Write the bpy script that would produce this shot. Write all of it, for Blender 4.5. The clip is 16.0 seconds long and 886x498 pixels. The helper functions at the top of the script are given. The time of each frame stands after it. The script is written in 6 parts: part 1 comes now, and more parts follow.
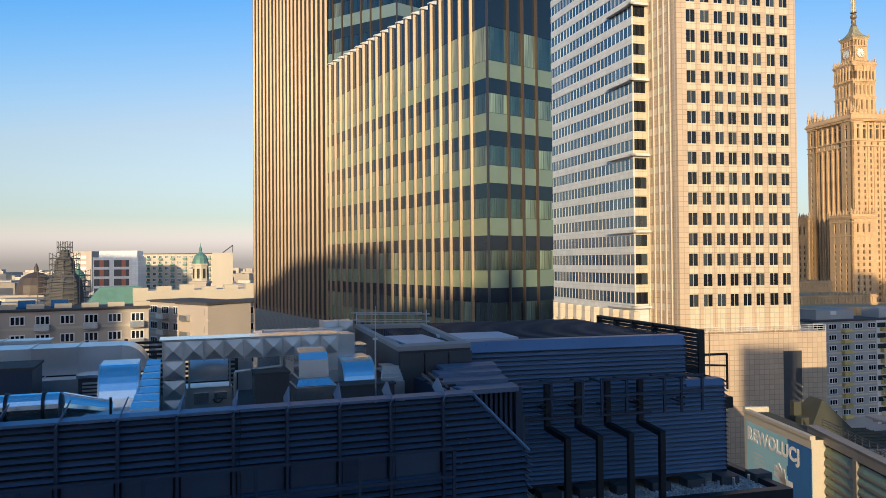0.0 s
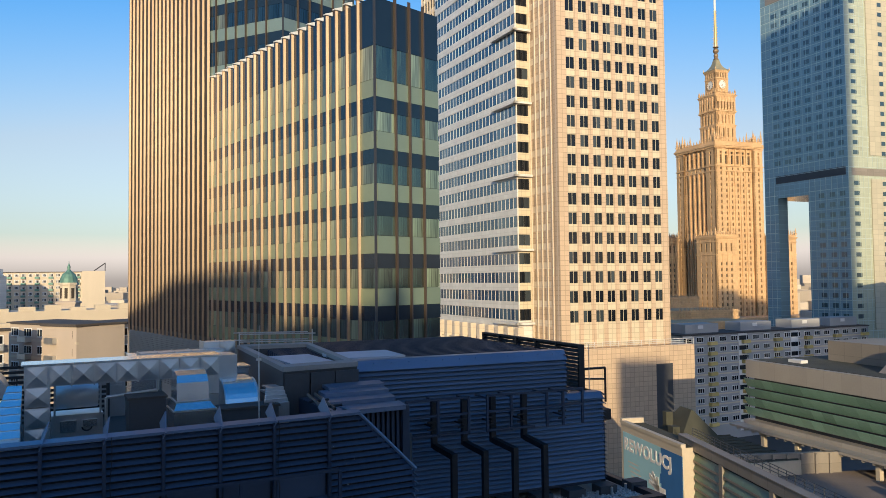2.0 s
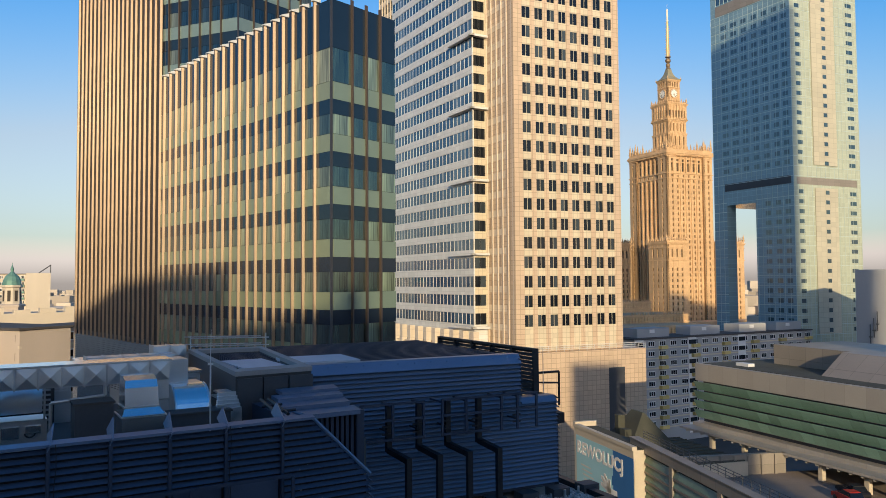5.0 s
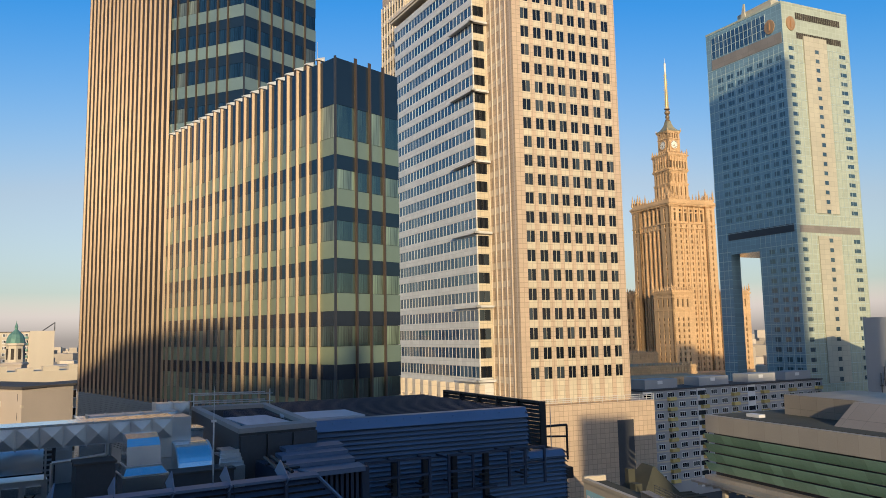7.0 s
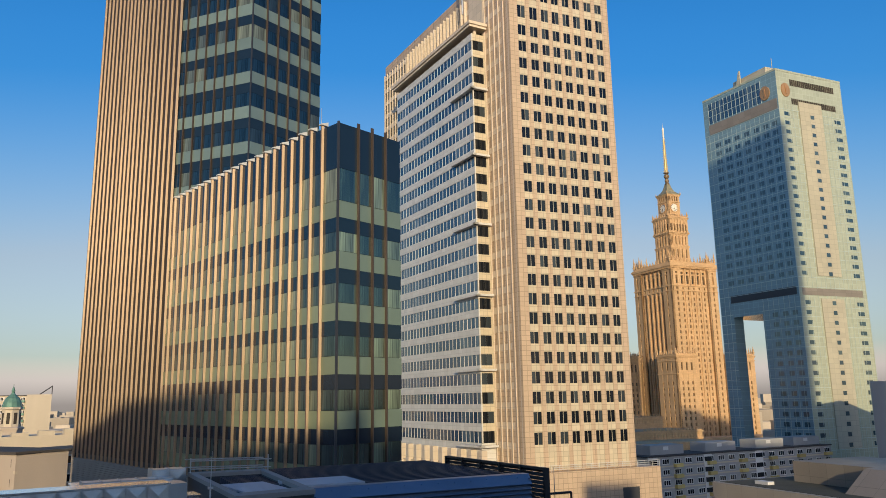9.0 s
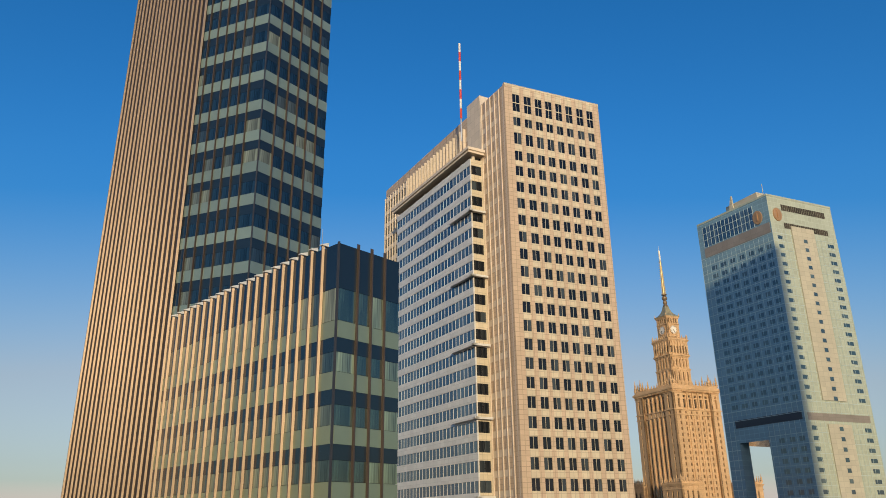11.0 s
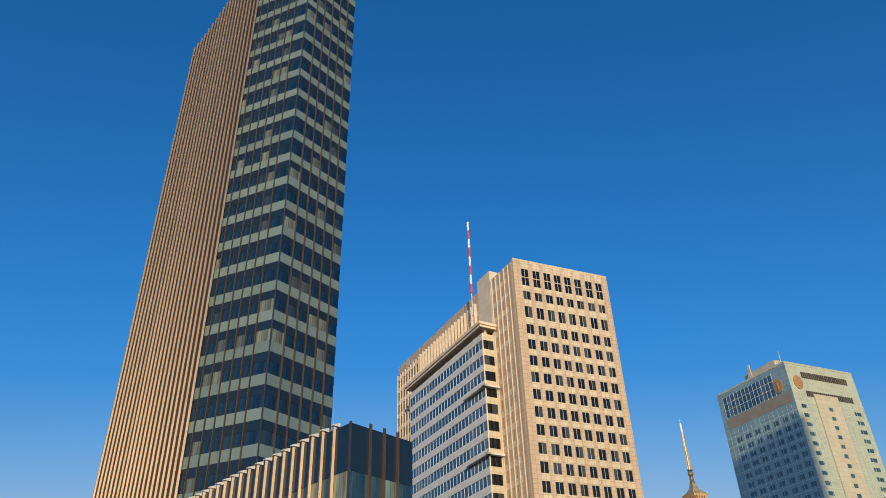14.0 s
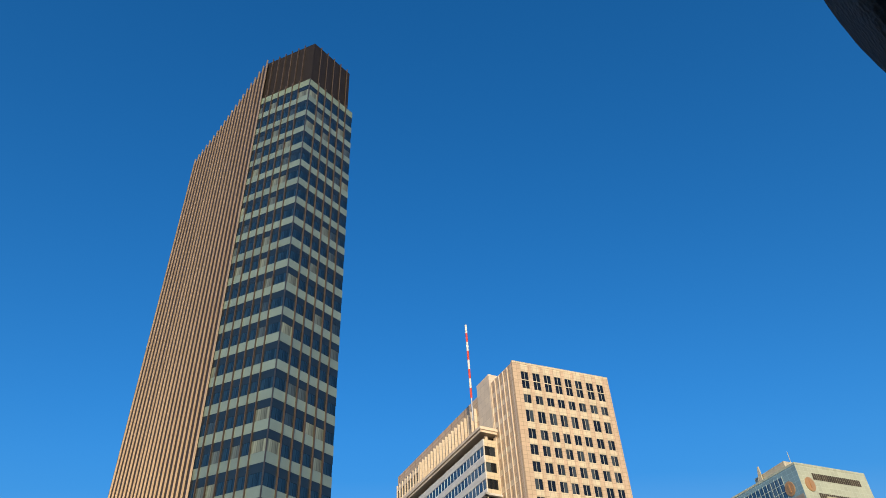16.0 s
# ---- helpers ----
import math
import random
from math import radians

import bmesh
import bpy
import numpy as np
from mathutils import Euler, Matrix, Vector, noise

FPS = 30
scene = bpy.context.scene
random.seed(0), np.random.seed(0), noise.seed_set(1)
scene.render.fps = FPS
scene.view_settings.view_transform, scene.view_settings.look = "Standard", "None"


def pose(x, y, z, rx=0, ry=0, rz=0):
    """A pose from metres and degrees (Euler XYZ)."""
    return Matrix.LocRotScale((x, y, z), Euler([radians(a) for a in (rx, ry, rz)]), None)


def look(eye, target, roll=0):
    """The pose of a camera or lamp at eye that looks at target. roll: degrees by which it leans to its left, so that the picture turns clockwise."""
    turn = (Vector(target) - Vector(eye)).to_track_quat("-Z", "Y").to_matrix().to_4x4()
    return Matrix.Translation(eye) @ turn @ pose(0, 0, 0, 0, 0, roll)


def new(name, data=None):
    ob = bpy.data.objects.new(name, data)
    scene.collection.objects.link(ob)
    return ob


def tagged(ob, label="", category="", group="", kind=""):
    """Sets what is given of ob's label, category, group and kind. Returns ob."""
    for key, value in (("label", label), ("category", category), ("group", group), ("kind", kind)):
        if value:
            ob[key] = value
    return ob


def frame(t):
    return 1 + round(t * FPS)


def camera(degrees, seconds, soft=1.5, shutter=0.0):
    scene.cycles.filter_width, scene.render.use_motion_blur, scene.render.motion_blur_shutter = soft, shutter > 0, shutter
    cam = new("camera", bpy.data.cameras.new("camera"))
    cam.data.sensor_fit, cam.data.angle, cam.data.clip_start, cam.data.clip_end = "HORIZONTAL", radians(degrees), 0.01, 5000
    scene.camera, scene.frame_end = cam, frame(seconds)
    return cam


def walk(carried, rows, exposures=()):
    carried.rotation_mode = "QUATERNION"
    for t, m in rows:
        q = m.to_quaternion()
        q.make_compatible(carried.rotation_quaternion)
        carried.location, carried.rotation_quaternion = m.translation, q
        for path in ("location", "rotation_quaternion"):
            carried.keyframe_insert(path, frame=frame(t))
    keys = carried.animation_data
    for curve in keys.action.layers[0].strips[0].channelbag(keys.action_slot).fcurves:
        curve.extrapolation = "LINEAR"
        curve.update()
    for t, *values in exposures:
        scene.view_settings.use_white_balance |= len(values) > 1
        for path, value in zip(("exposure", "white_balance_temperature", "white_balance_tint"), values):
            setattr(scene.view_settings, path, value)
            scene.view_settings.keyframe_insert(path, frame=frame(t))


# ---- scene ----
PATH = [
    (0.0, pose(0, 0, 40, 90.91, 0.49, -0.00)),
    (0.5, pose(0, 0, 40, 91.45, 0.58, -1.49)),
    (1.0, pose(0, 0, 40, 91.86, 0.59, -3.22)),
    (1.5, pose(0, 0, 40, 92.10, 0.63, -5.73)),
    (2.0, pose(0, 0, 40, 92.19, 0.64, -8.54)),
    (2.5, pose(0, 0, 40, 92.24, 0.53, -10.21)),
    (3.0, pose(0, 0, 40, 92.24, 0.40, -11.30)),
    (3.5, pose(0, 0, 40, 92.22, 0.15, -11.83)),
    (6.0, pose(0, 0, 40, 93.42, 0.64, -11.80)),
    (6.5, pose(0, 0, 40, 95.09, 0.86, -11.68)),
    (7.0, pose(0, 0, 40, 96.46, 1.07, -11.52)),
    (7.5, pose(0, 0, 40, 97.87, 1.29, -11.38)),
    (8.0, pose(0, 0, 40, 98.81, 1.26, -11.30)),
    (8.5, pose(0, 0, 40, 99.80, 1.16, -11.30)),
    (11.0, pose(0, 0, 40, 110.31, 0.70, -11.60)),
    (11.5, pose(0, 0, 40, 113.10, 0.74, -11.37)),
    (12.0, pose(0, 0, 40, 115.55, 0.94, -11.05)),
    (12.5, pose(0, 0, 40, 117.39, 1.14, -10.77)),
    (13.0, pose(0, 0, 40, 119.04, 1.31, -10.53)),
    (13.5, pose(0, 0, 40, 121.01, 1.43, -10.30)),
    (14.0, pose(0, 0, 40, 123.58, 1.57, -10.15)),
    (14.5, pose(0, 0, 40, 126.00, 1.78, -10.01)),
    (15.0, pose(0, 0, 40, 128.13, 2.07, -9.86)),
    (15.5, pose(0, 0, 40, 129.93, 2.32, -9.73)),
    (16.0, pose(0, 0, 40, 131.41, 2.54, -9.65)),
]

cam = camera(60.8, 16.0, soft=0.6)
walk(cam, PATH, exposures=((0.0, 0.56), (6.0, 0.38), (8.5, 0.2), (11.0, -0.02), (13.0, 0.0), (16.0, 0.3)))

# ---- world and sun ----
SUN_AZ, SUN_EL = 188.0, 12.0      # compass bearing of the sun from +y, clockwise
world = bpy.data.worlds.new("sky")
scene.world = world
world.use_nodes = True
wn, wl = world.node_tree.nodes, world.node_tree.links
sky = wn.new("ShaderNodeTexSky")
sky.sky_type = 'NISHITA'
sky.sun_disc = False
sky.sun_elevation = radians(SUN_EL)
sky.sun_rotation = radians(SUN_AZ)
sky.air_density, sky.dust_density, sky.ozone_density = 1.0, 1.0, 3.0
hs = wn.new("ShaderNodeHueSaturation")
# the bright haze low over the city is paler than the clear zenith
bw_ = wn.new("ShaderNodeRGBToBW")
wl.new(sky.outputs[0], bw_.inputs[0])
haze = wn.new("ShaderNodeMapRange")
haze.inputs["From Min"].default_value = 2.0
haze.inputs["From Max"].default_value = 3.6
haze.inputs["To Min"].default_value = 1.28
haze.inputs["To Max"].default_value = 0.72
wl.new(bw_.outputs[0], haze.inputs["Value"])
wl.new(haze.outputs[0], hs.inputs["Saturation"])
dim = wn.new("ShaderNodeMapRange")
dim.inputs["From Min"].default_value = 1.8
dim.inputs["From Max"].default_value = 3.6
dim.inputs["To Min"].default_value = 1.12
dim.inputs["To Max"].default_value = 0.82
wl.new(bw_.outputs[0], dim.inputs["Value"])
wl.new(dim.outputs[0], hs.inputs["Value"])
wl.new(sky.outputs[0], hs.inputs["Color"])
tint = wn.new("ShaderNodeVectorMath")
tint.operation = 'MULTIPLY'
hue = wn.new("ShaderNodeCombineXYZ")
for axis, low, high in ((0, 0.74, 1.02), (1, 1.01, 0.98), (2, 1.16, 0.97)):
    rng = wn.new("ShaderNodeMapRange")
    rng.inputs["From Min"].default_value = 1.6
    rng.inputs["From Max"].default_value = 3.5
    rng.inputs["To Min"].default_value = low
    rng.inputs["To Max"].default_value = high
    wl.new(bw_.outputs[0], rng.inputs["Value"])
    wl.new(rng.outputs[0], hue.inputs[axis])
wl.new(hue.outputs[0], tint.inputs[1])
wl.new(hs.outputs[0], tint.inputs[0])
# warm dust where the sky pales towards the skyline
sep_ = wn.new("ShaderNodeSeparateColor")
wl.new(sky.outputs[0], sep_.inputs[0])
ratio = wn.new("ShaderNodeMath")
ratio.operation = 'DIVIDE'
wl.new(sep_.outputs[0], ratio.inputs[0])
wl.new(sep_.outputs[2], ratio.inputs[1])
dust = wn.new("ShaderNodeMapRange")
dust.inputs["From Min"].default_value = 0.85
dust.inputs["From Max"].default_value = 1.2
wl.new(ratio.outputs[0], dust.inputs["Value"])
warm = wn.new("ShaderNodeVectorMath")
warm.operation = 'SCALE'
warm.inputs[0].default_value = (1.10, 0.98, 0.90)
wl.new(bw_.outputs[0], warm.inputs["Scale"])
blend = wn.new("ShaderNodeMix")
blend.data_type = 'VECTOR'
wl.new(dust.outputs[0], blend.inputs[0])
wl.new(tint.outputs[0], blend.inputs[4])
wl.new(warm.outputs[0], blend.inputs[5])
wl.new(blend.outputs[1], wn["Background"].inputs[0])
wn["Background"].inputs[1].default_value = 0.14
sun = new("sun", bpy.data.lights.new("sun", 'SUN'))
sun.data.energy = 3.2
sun.data.angle = radians(0.5)
sun.data.color = (1.0, 0.80, 0.50)
_e, _a = radians(SUN_EL), radians(SUN_AZ)
SUNV = Vector((math.sin(_a) * math.cos(_e), math.cos(_a) * math.cos(_e), math.sin(_e)))
sun.matrix_world = look(SUNV * 400, (0, 0, 0))

# ---- materials ----
def mat(name, col, rough=0.7, metal=0.0, spec=0.5, var=0.15, scale=1.0, fine=12.0, bump=0.15, rnd=0.0, island=0.0,
        joints=None, streak=0.0, ior=1.5):
    """Procedural surface: two scales of tone, fine relief, optional panel joints (width, height, gap, tone) on local x/z."""
    m = bpy.data.materials.new(name)
    m.use_nodes = True
    n, l = m.node_tree.nodes, m.node_tree.links
    b = n["Principled BSDF"]
    b.inputs["Roughness"].default_value = rough
    b.inputs["Metallic"].default_value = metal
    b.inputs["Specular IOR Level"].default_value = spec
    b.inputs["IOR"].default_value = ior
    tc = n.new("ShaderNodeTexCoord")
    big = n.new("ShaderNodeTexNoise")
    big.inputs["Scale"].default_value = 0.35 * scale
    big.inputs["Detail"].default_value = 4
    small = n.new("ShaderNodeTexNoise")
    small.inputs["Scale"].default_value = fine * scale
    small.inputs["Detail"].default_value = 3
    src = tc.outputs["Object"]
    if streak:
        mp = n.new("ShaderNodeMapping")
        mp.inputs["Scale"].default_value = (1, 1, streak)
        l.new(src, mp.inputs[0])
        l.new(mp.outputs[0], big.inputs[0])
    else:
        l.new(src, big.inputs[0])
    l.new(src, small.inputs[0])
    def math_node(op, a, b2):
        k = n.new("ShaderNodeMath")
        k.operation = op
        for i, q in enumerate((a, b2)):
            if isinstance(q, (int, float)):
                k.inputs[i].default_value = q
            else:
                l.new(q, k.inputs[i])
        return k.outputs[0]
    tone = math_node('MULTIPLY_ADD', big.outputs["Fac"], 2 * var)
    tone.node.inputs[2].default_value = 1 - var
    t2 = math_node('MULTIPLY_ADD', small.outputs["Fac"], var)
    t2.node.inputs[2].default_value = 1 - var / 2
    tone = math_node('MULTIPLY', tone, t2)
    if rnd:
        oi = n.new("ShaderNodeObjectInfo")
        t3 = math_node('MULTIPLY_ADD', oi.outputs["Random"], 2 * rnd)
        t3.node.inputs[2].default_value = 1 - rnd
        tone = math_node('MULTIPLY', tone, t3)
    if island:
        ge = n.new("ShaderNodeNewGeometry")
        t4 = math_node('MULTIPLY_ADD', ge.outputs["Random Per Island"], 2 * island)
        t4.node.inputs[2].default_value = 1 - island
        tone = math_node('MULTIPLY', tone, t4)
    height = small.outputs["Fac"]
    if joints:
        jw, jh, gap, jt = joints
        sep = n.new("ShaderNodeSeparateXYZ")
        l.new(src, sep.inputs[0])
        cb = n.new("ShaderNodeCombineXYZ")
        l.new(sep.outputs[0], cb.inputs[0])
        l.new(sep.outputs[2], cb.inputs[1])
        br = n.new("ShaderNodeTexBrick")
        br.offset = 0.0
        br.inputs["Scale"].default_value = 1.0
        br.inputs["Brick Width"].default_value = jw
        br.inputs["Row Height"].default_value = jh
        br.inputs["Mortar Size"].default_value = gap
        br.inputs["Mortar Smooth"].default_value = 0.1
        br.inputs["Color1"].default_value = (0.93, 0.93, 0.93, 1)
        br.inputs["Color2"].default_value = (1.07, 1.07, 1.07, 1)
        br.inputs["Mortar"].default_value = (jt, jt, jt, 1)
        l.new(cb.outputs[0], br.inputs["Vector"])
        bw = n.new("ShaderNodeRGBToBW")
        l.new(br.outputs["Color"], bw.inputs[0])
        tone = math_node('MULTIPLY', tone, bw.outputs[0])
    mul = n.new("ShaderNodeVectorMath")
    mul.operation = 'SCALE'
    mul.inputs[0].default_value = col
    l.new(tone, mul.inputs["Scale"])
    l.new(mul.outputs[0], b.inputs["Base Color"])
    if bump:
        bp = n.new("ShaderNodeBump")
        bp.inputs["Strength"].default_value = bump
        bp.inputs["Distance"].default_value = 0.02
        l.new(height, bp.inputs["Height"])
        l.new(bp.outputs[0], b.inputs["Normal"])
    return m


def glass(name, col, col2, rough=0.04, spec=0.8, ior=1.7, wob=0.006, island=False, share=0.3, drape=0.0):
    """Coated facade glass: dark body, mirror-like surface, a share of the panes with blinds drawn behind."""
    m = bpy.data.materials.new(name)
    m.use_nodes = True
    n, l = m.node_tree.nodes, m.node_tree.links
    b = n["Principled BSDF"]
    b.inputs["Roughness"].default_value = rough
    b.inputs["Specular IOR Level"].default_value = spec
    b.inputs["IOR"].default_value = ior
    if island:
        r = n.new("ShaderNodeNewGeometry").outputs["Random Per Island"]
    else:
        r = n.new("ShaderNodeObjectInfo").outputs["Random"]
    ramp = n.new("ShaderNodeValToRGB")
    ramp.color_ramp.elements[0].color = (*col, 1)
    ramp.color_ramp.elements[1].color = (*col2, 1)
    ramp.color_ramp.elements[0].position = 1 - share - 0.05
    ramp.color_ramp.elements[1].position = min(1, 1 - share + 0.25)
    l.new(r, ramp.inputs[0])
    tc = n.new("ShaderNodeTexCoord")
    if drape:
        # hanging folds of the curtains behind the pane
        mp = n.new("ShaderNodeMapping")
        mp.inputs["Scale"].default_value = (5.0, 5.0, 0.25)
        l.new(tc.outputs["Object"], mp.inputs[0])
        fold = n.new("ShaderNodeTexNoise")
        fold.inputs["Scale"].default_value = 1.0
        fold.inputs["Detail"].default_value = 2
        l.new(mp.outputs[0], fold.inputs[0])
        mr = n.new("ShaderNodeMapRange")
        mr.inputs["From Min"].default_value = 0.3
        mr.inputs["From Max"].default_value = 0.7
        mr.inputs["To Min"].default_value = 1 - drape
        mr.inputs["To Max"].default_value = 1 + drape * 0.4
        l.new(fold.outputs["Fac"], mr.inputs["Value"])
        sc = n.new("ShaderNodeVectorMath")
        sc.operation = 'SCALE'
        l.new(ramp.outputs[0], sc.inputs[0])
        l.new(mr.outputs[0], sc.inputs["Scale"])
        l.new(sc.outputs[0], b.inputs["Base Color"])
    else:
        l.new(ramp.outputs[0], b.inputs["Base Color"])
    ns = n.new("ShaderNodeTexNoise")
    ns.inputs["Scale"].default_value = 0.6
    l.new(tc.outputs["Object"], ns.inputs[0])
    bp = n.new("ShaderNodeBump")
    bp.inputs["Strength"].default_value = wob
    bp.inputs["Distance"].default_value = 0.3
    l.new(ns.outputs["Fac"], bp.inputs["Height"])
    l.new(bp.outputs[0], b.inputs["Normal"])
    return m


M = {}
# fin bronze in two tones: shade painted on the nose, sunlit flanks paler
M["bronze_nose_shaded"] = mat("shaded_bronze_fin_nose", (0.17, 0.11, 0.075), 0.4, 0.2, var=0.10, rnd=0.12, scale=0.4, bump=0.05)
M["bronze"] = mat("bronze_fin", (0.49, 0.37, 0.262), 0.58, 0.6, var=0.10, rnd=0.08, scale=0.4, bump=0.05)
# vertical die lines of the extruded fins spread the sun's gloss sideways
_b = M["bronze"].node_tree.nodes["Principled BSDF"]
_b.inputs["Anisotropic"].default_value = 0.9
_t = M["bronze"].node_tree.nodes.new("ShaderNodeTangent")
_t.direction_type, _t.axis = 'RADIAL', 'Z'
M["bronze"].node_tree.links.new(_t.outputs[0], _b.inputs["Tangent"])
M["bronze_dark"] = mat("dark_bronze_cladding", (0.018, 0.014, 0.011), 0.6, 0.0, spec=0.2, var=0.2, joints=(1.4, 2.6, 0.02, 0.5))
M["glass_low"] = glass("tinted_glass", (0.045, 0.07, 0.068), (0.25, 0.27, 0.175), share=0.45, ior=1.6, spec=0.6, drape=0.6)
M["glass_tower"] = glass("blue_glass", (0.010, 0.028, 0.055), (0.17, 0.20, 0.16), share=0.25, ior=1.55, spec=0.5, drape=0.6)
M["glass_strip"] = glass("blue_glass_strip", (0.018, 0.022, 0.022), (0.06, 0.055, 0.04), island=True, share=0.2)
M["spandrel_pale"] = mat("pale_green_spandrel_glass", (0.165, 0.22, 0.17), 0.15, 0.0, 0.6, var=0.1, rnd=0.1, island=0.1, bump=0.02)
M["apron_tower"] = mat("grey_green_spandrel_glass", (0.155, 0.21, 0.185), 0.10, 0.0, 0.8, var=0.15, rnd=0.1, bump=0.01, ior=1.6)
M["bronze_thin"] = mat("slim_bronze_mullion", (0.075, 0.055, 0.042), 0.5, 0.1, var=0.1, rnd=0.08, bump=0.05)
M["drum"] = mat("bright_aluminium_drum", (0.93, 0.94, 0.96), 0.45, 0.35, var=0.06, scale=2.0, bump=0.03)
M["apron_left"] = mat("olive_spandrel_glass", (0.205, 0.235, 0.145), 0.10, 0.0, 0.7, var=0.15, rnd=0.2, bump=0.01)
# near-black brown holds the shade between the tower's fins
M["gap_shade"] = mat("shaded_fin_gap", (0.028, 0.021, 0.017), 0.5, 0.0, 0.3, var=0.2, island=0.2, bump=0.02)
M["glass_front"] = glass("green_tinted_glass", (0.03, 0.055, 0.045), (0.20, 0.26, 0.17), share=0.38, wob=0.004, drape=0.7)
M["spandrel_dark"] = mat("dark_spandrel_glass", (0.012, 0.022, 0.036), 0.06, 0.0, 0.5, var=0.15, bump=0.01, ior=1.5)
M["louvre_grey"] = mat("grey_louvre", (0.22, 0.23, 0.24), 0.5, 0.4, var=0.1)
M["granite"] = mat("rose_granite", (0.55, 0.41, 0.285), 0.55, 0.0, var=0.12, scale=0.3, fine=8, joints=(1.06, 0.98, 0.05, 0.66))
M["granite_pale"] = mat("pale_granite", (0.62, 0.53, 0.38), 0.5, 0.0, var=0.1, scale=0.3, joints=(1.06, 0.98, 0.05, 0.72))
M["cream"] = mat("cream_cladding", (0.66, 0.56, 0.44), 0.5, var=0.1, scale=0.4, joints=(1.7, 1.9, 0.03, 0.7))
M["white_band"] = mat("white_spandrel", (0.66, 0.65, 0.62), 0.4, var=0.08, scale=0.5, joints=(1.7, 0.9, 0.03, 0.75))
M["win_dark"] = glass("dark_window_glass", (0.008, 0.011, 0.016), (0.05, 0.065, 0.075), share=0.3, ior=1.45, spec=0.5)
M["win_blue"] = glass("blue_band_glass", (0.025, 0.06, 0.115), (0.08, 0.13, 0.18), island=True, share=0.3, ior=1.65)
M["frame_dark"] = mat("dark_window_frame", (0.05, 0.05, 0.055), 0.5, 0.2, bump=0)
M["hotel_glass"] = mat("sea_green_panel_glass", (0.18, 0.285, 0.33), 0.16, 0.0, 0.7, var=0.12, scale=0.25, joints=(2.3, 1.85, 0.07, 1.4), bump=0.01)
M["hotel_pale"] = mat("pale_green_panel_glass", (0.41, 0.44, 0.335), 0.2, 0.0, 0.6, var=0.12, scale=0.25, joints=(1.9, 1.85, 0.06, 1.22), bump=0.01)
M["hotel_cream"] = mat("cream_stone_panel", (0.48, 0.44, 0.33), 0.6, var=0.12, scale=0.3, joints=(2.6, 1.85, 0.06, 0.75))
M["hotel_win"] = glass("hotel_window_glass", (0.03, 0.06, 0.075), (0.08, 0.12, 0.12), share=0.2)
M["hotel_bar"] = mat("pale_green_mullion", (0.46, 0.54, 0.50), 0.4, 0.2, var=0.08, bump=0)
M["sandstone"] = mat("weathered_sandstone", (0.585, 0.375, 0.195), 0.85, var=0.3, scale=0.2, fine=9, joints=(2.0, 1.2, 0.04, 0.8))
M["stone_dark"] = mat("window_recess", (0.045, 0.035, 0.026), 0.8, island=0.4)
M["copper"] = mat("green_copper", (0.12, 0.25, 0.20), 0.6, 0.2, var=0.25, scale=1.5)
M["gold"] = mat("gilded_metal", (0.66, 0.49, 0.22), 0.4, 0.5, var=0.2)
M["roof_patina"] = mat("weathered_roof_metal", (0.30, 0.27, 0.17), 0.6, 0.2, var=0.3, scale=1.0)
M["spire_bronze"] = mat("brown_bronze", (0.22, 0.15, 0.085), 0.45, 0.3, var=0.3)
M["emblem_copper"] = mat("copper_emblem", (0.50, 0.28, 0.13), 0.4, 0.4, var=0.1)
M["clock"] = mat("white_clock_face", (0.75, 0.70, 0.6), 0.5, var=0.05, bump=0)
M["plaster"] = mat("beige_plaster", (0.47, 0.39, 0.32), 0.9, var=0.12, scale=0.6, fine=10, streak=0.3)
M["plaster_pale"] = mat("pale_plaster", (0.55, 0.47, 0.36), 0.9, var=0.14, scale=0.5, fine=10, streak=0.3)
M["plaster_grey"] = mat("grey_plaster", (0.36, 0.36, 0.36), 0.9, var=0.15, scale=0.5, streak=0.3)
M["render_pale"] = mat("pale_grey_render", (0.62, 0.60, 0.57), 0.9, var=0.12, scale=0.5, fine=10, streak=0.3)
M["white_paint"] = mat("white_paint", (0.70, 0.69, 0.67), 0.6, var=0.08)
M["brick_red"] = mat("red_panel", (0.42, 0.13, 0.07), 0.7, var=0.15)
M["yellow_panel"] = mat("yellow_balcony_panel", (0.52, 0.40, 0.14), 0.7, rnd=0.3, island=0.3)
M["roof_felt"] = mat("bitumen_roof", (0.07, 0.06, 0.055), 0.9, var=0.3, scale=1.0, fine=30, bump=0.4)
M["roof_green"] = mat("mossy_roof", (0.06, 0.06, 0.042), 0.9, var=0.4, scale=1.0, fine=20, bump=0.4)
M["ground"] = mat("asphalt_and_yards", (0.085, 0.08, 0.075), 0.9, var=0.4, scale=0.05, fine=4)
M["city"] = mat("distant_plaster", (0.45, 0.38, 0.30), 0.9, var=0.2, scale=0.1, island=0.35)
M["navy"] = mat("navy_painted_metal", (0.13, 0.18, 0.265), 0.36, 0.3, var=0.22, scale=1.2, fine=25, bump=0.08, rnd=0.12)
# copy of navy, darkened for the shade on the front screen
M["navy_shaded"] = mat("shaded_navy_painted_metal", (0.056, 0.079, 0.125), 0.4, 0.25, var=0.25, scale=1.2, fine=25, bump=0.08, rnd=0.15)
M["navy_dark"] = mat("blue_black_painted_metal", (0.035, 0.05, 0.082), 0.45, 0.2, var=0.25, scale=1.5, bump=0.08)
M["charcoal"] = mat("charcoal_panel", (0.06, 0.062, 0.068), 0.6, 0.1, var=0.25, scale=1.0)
M["coping"] = mat("stone_grey_coping", (0.30, 0.28, 0.26), 0.6, var=0.2, scale=1.0)
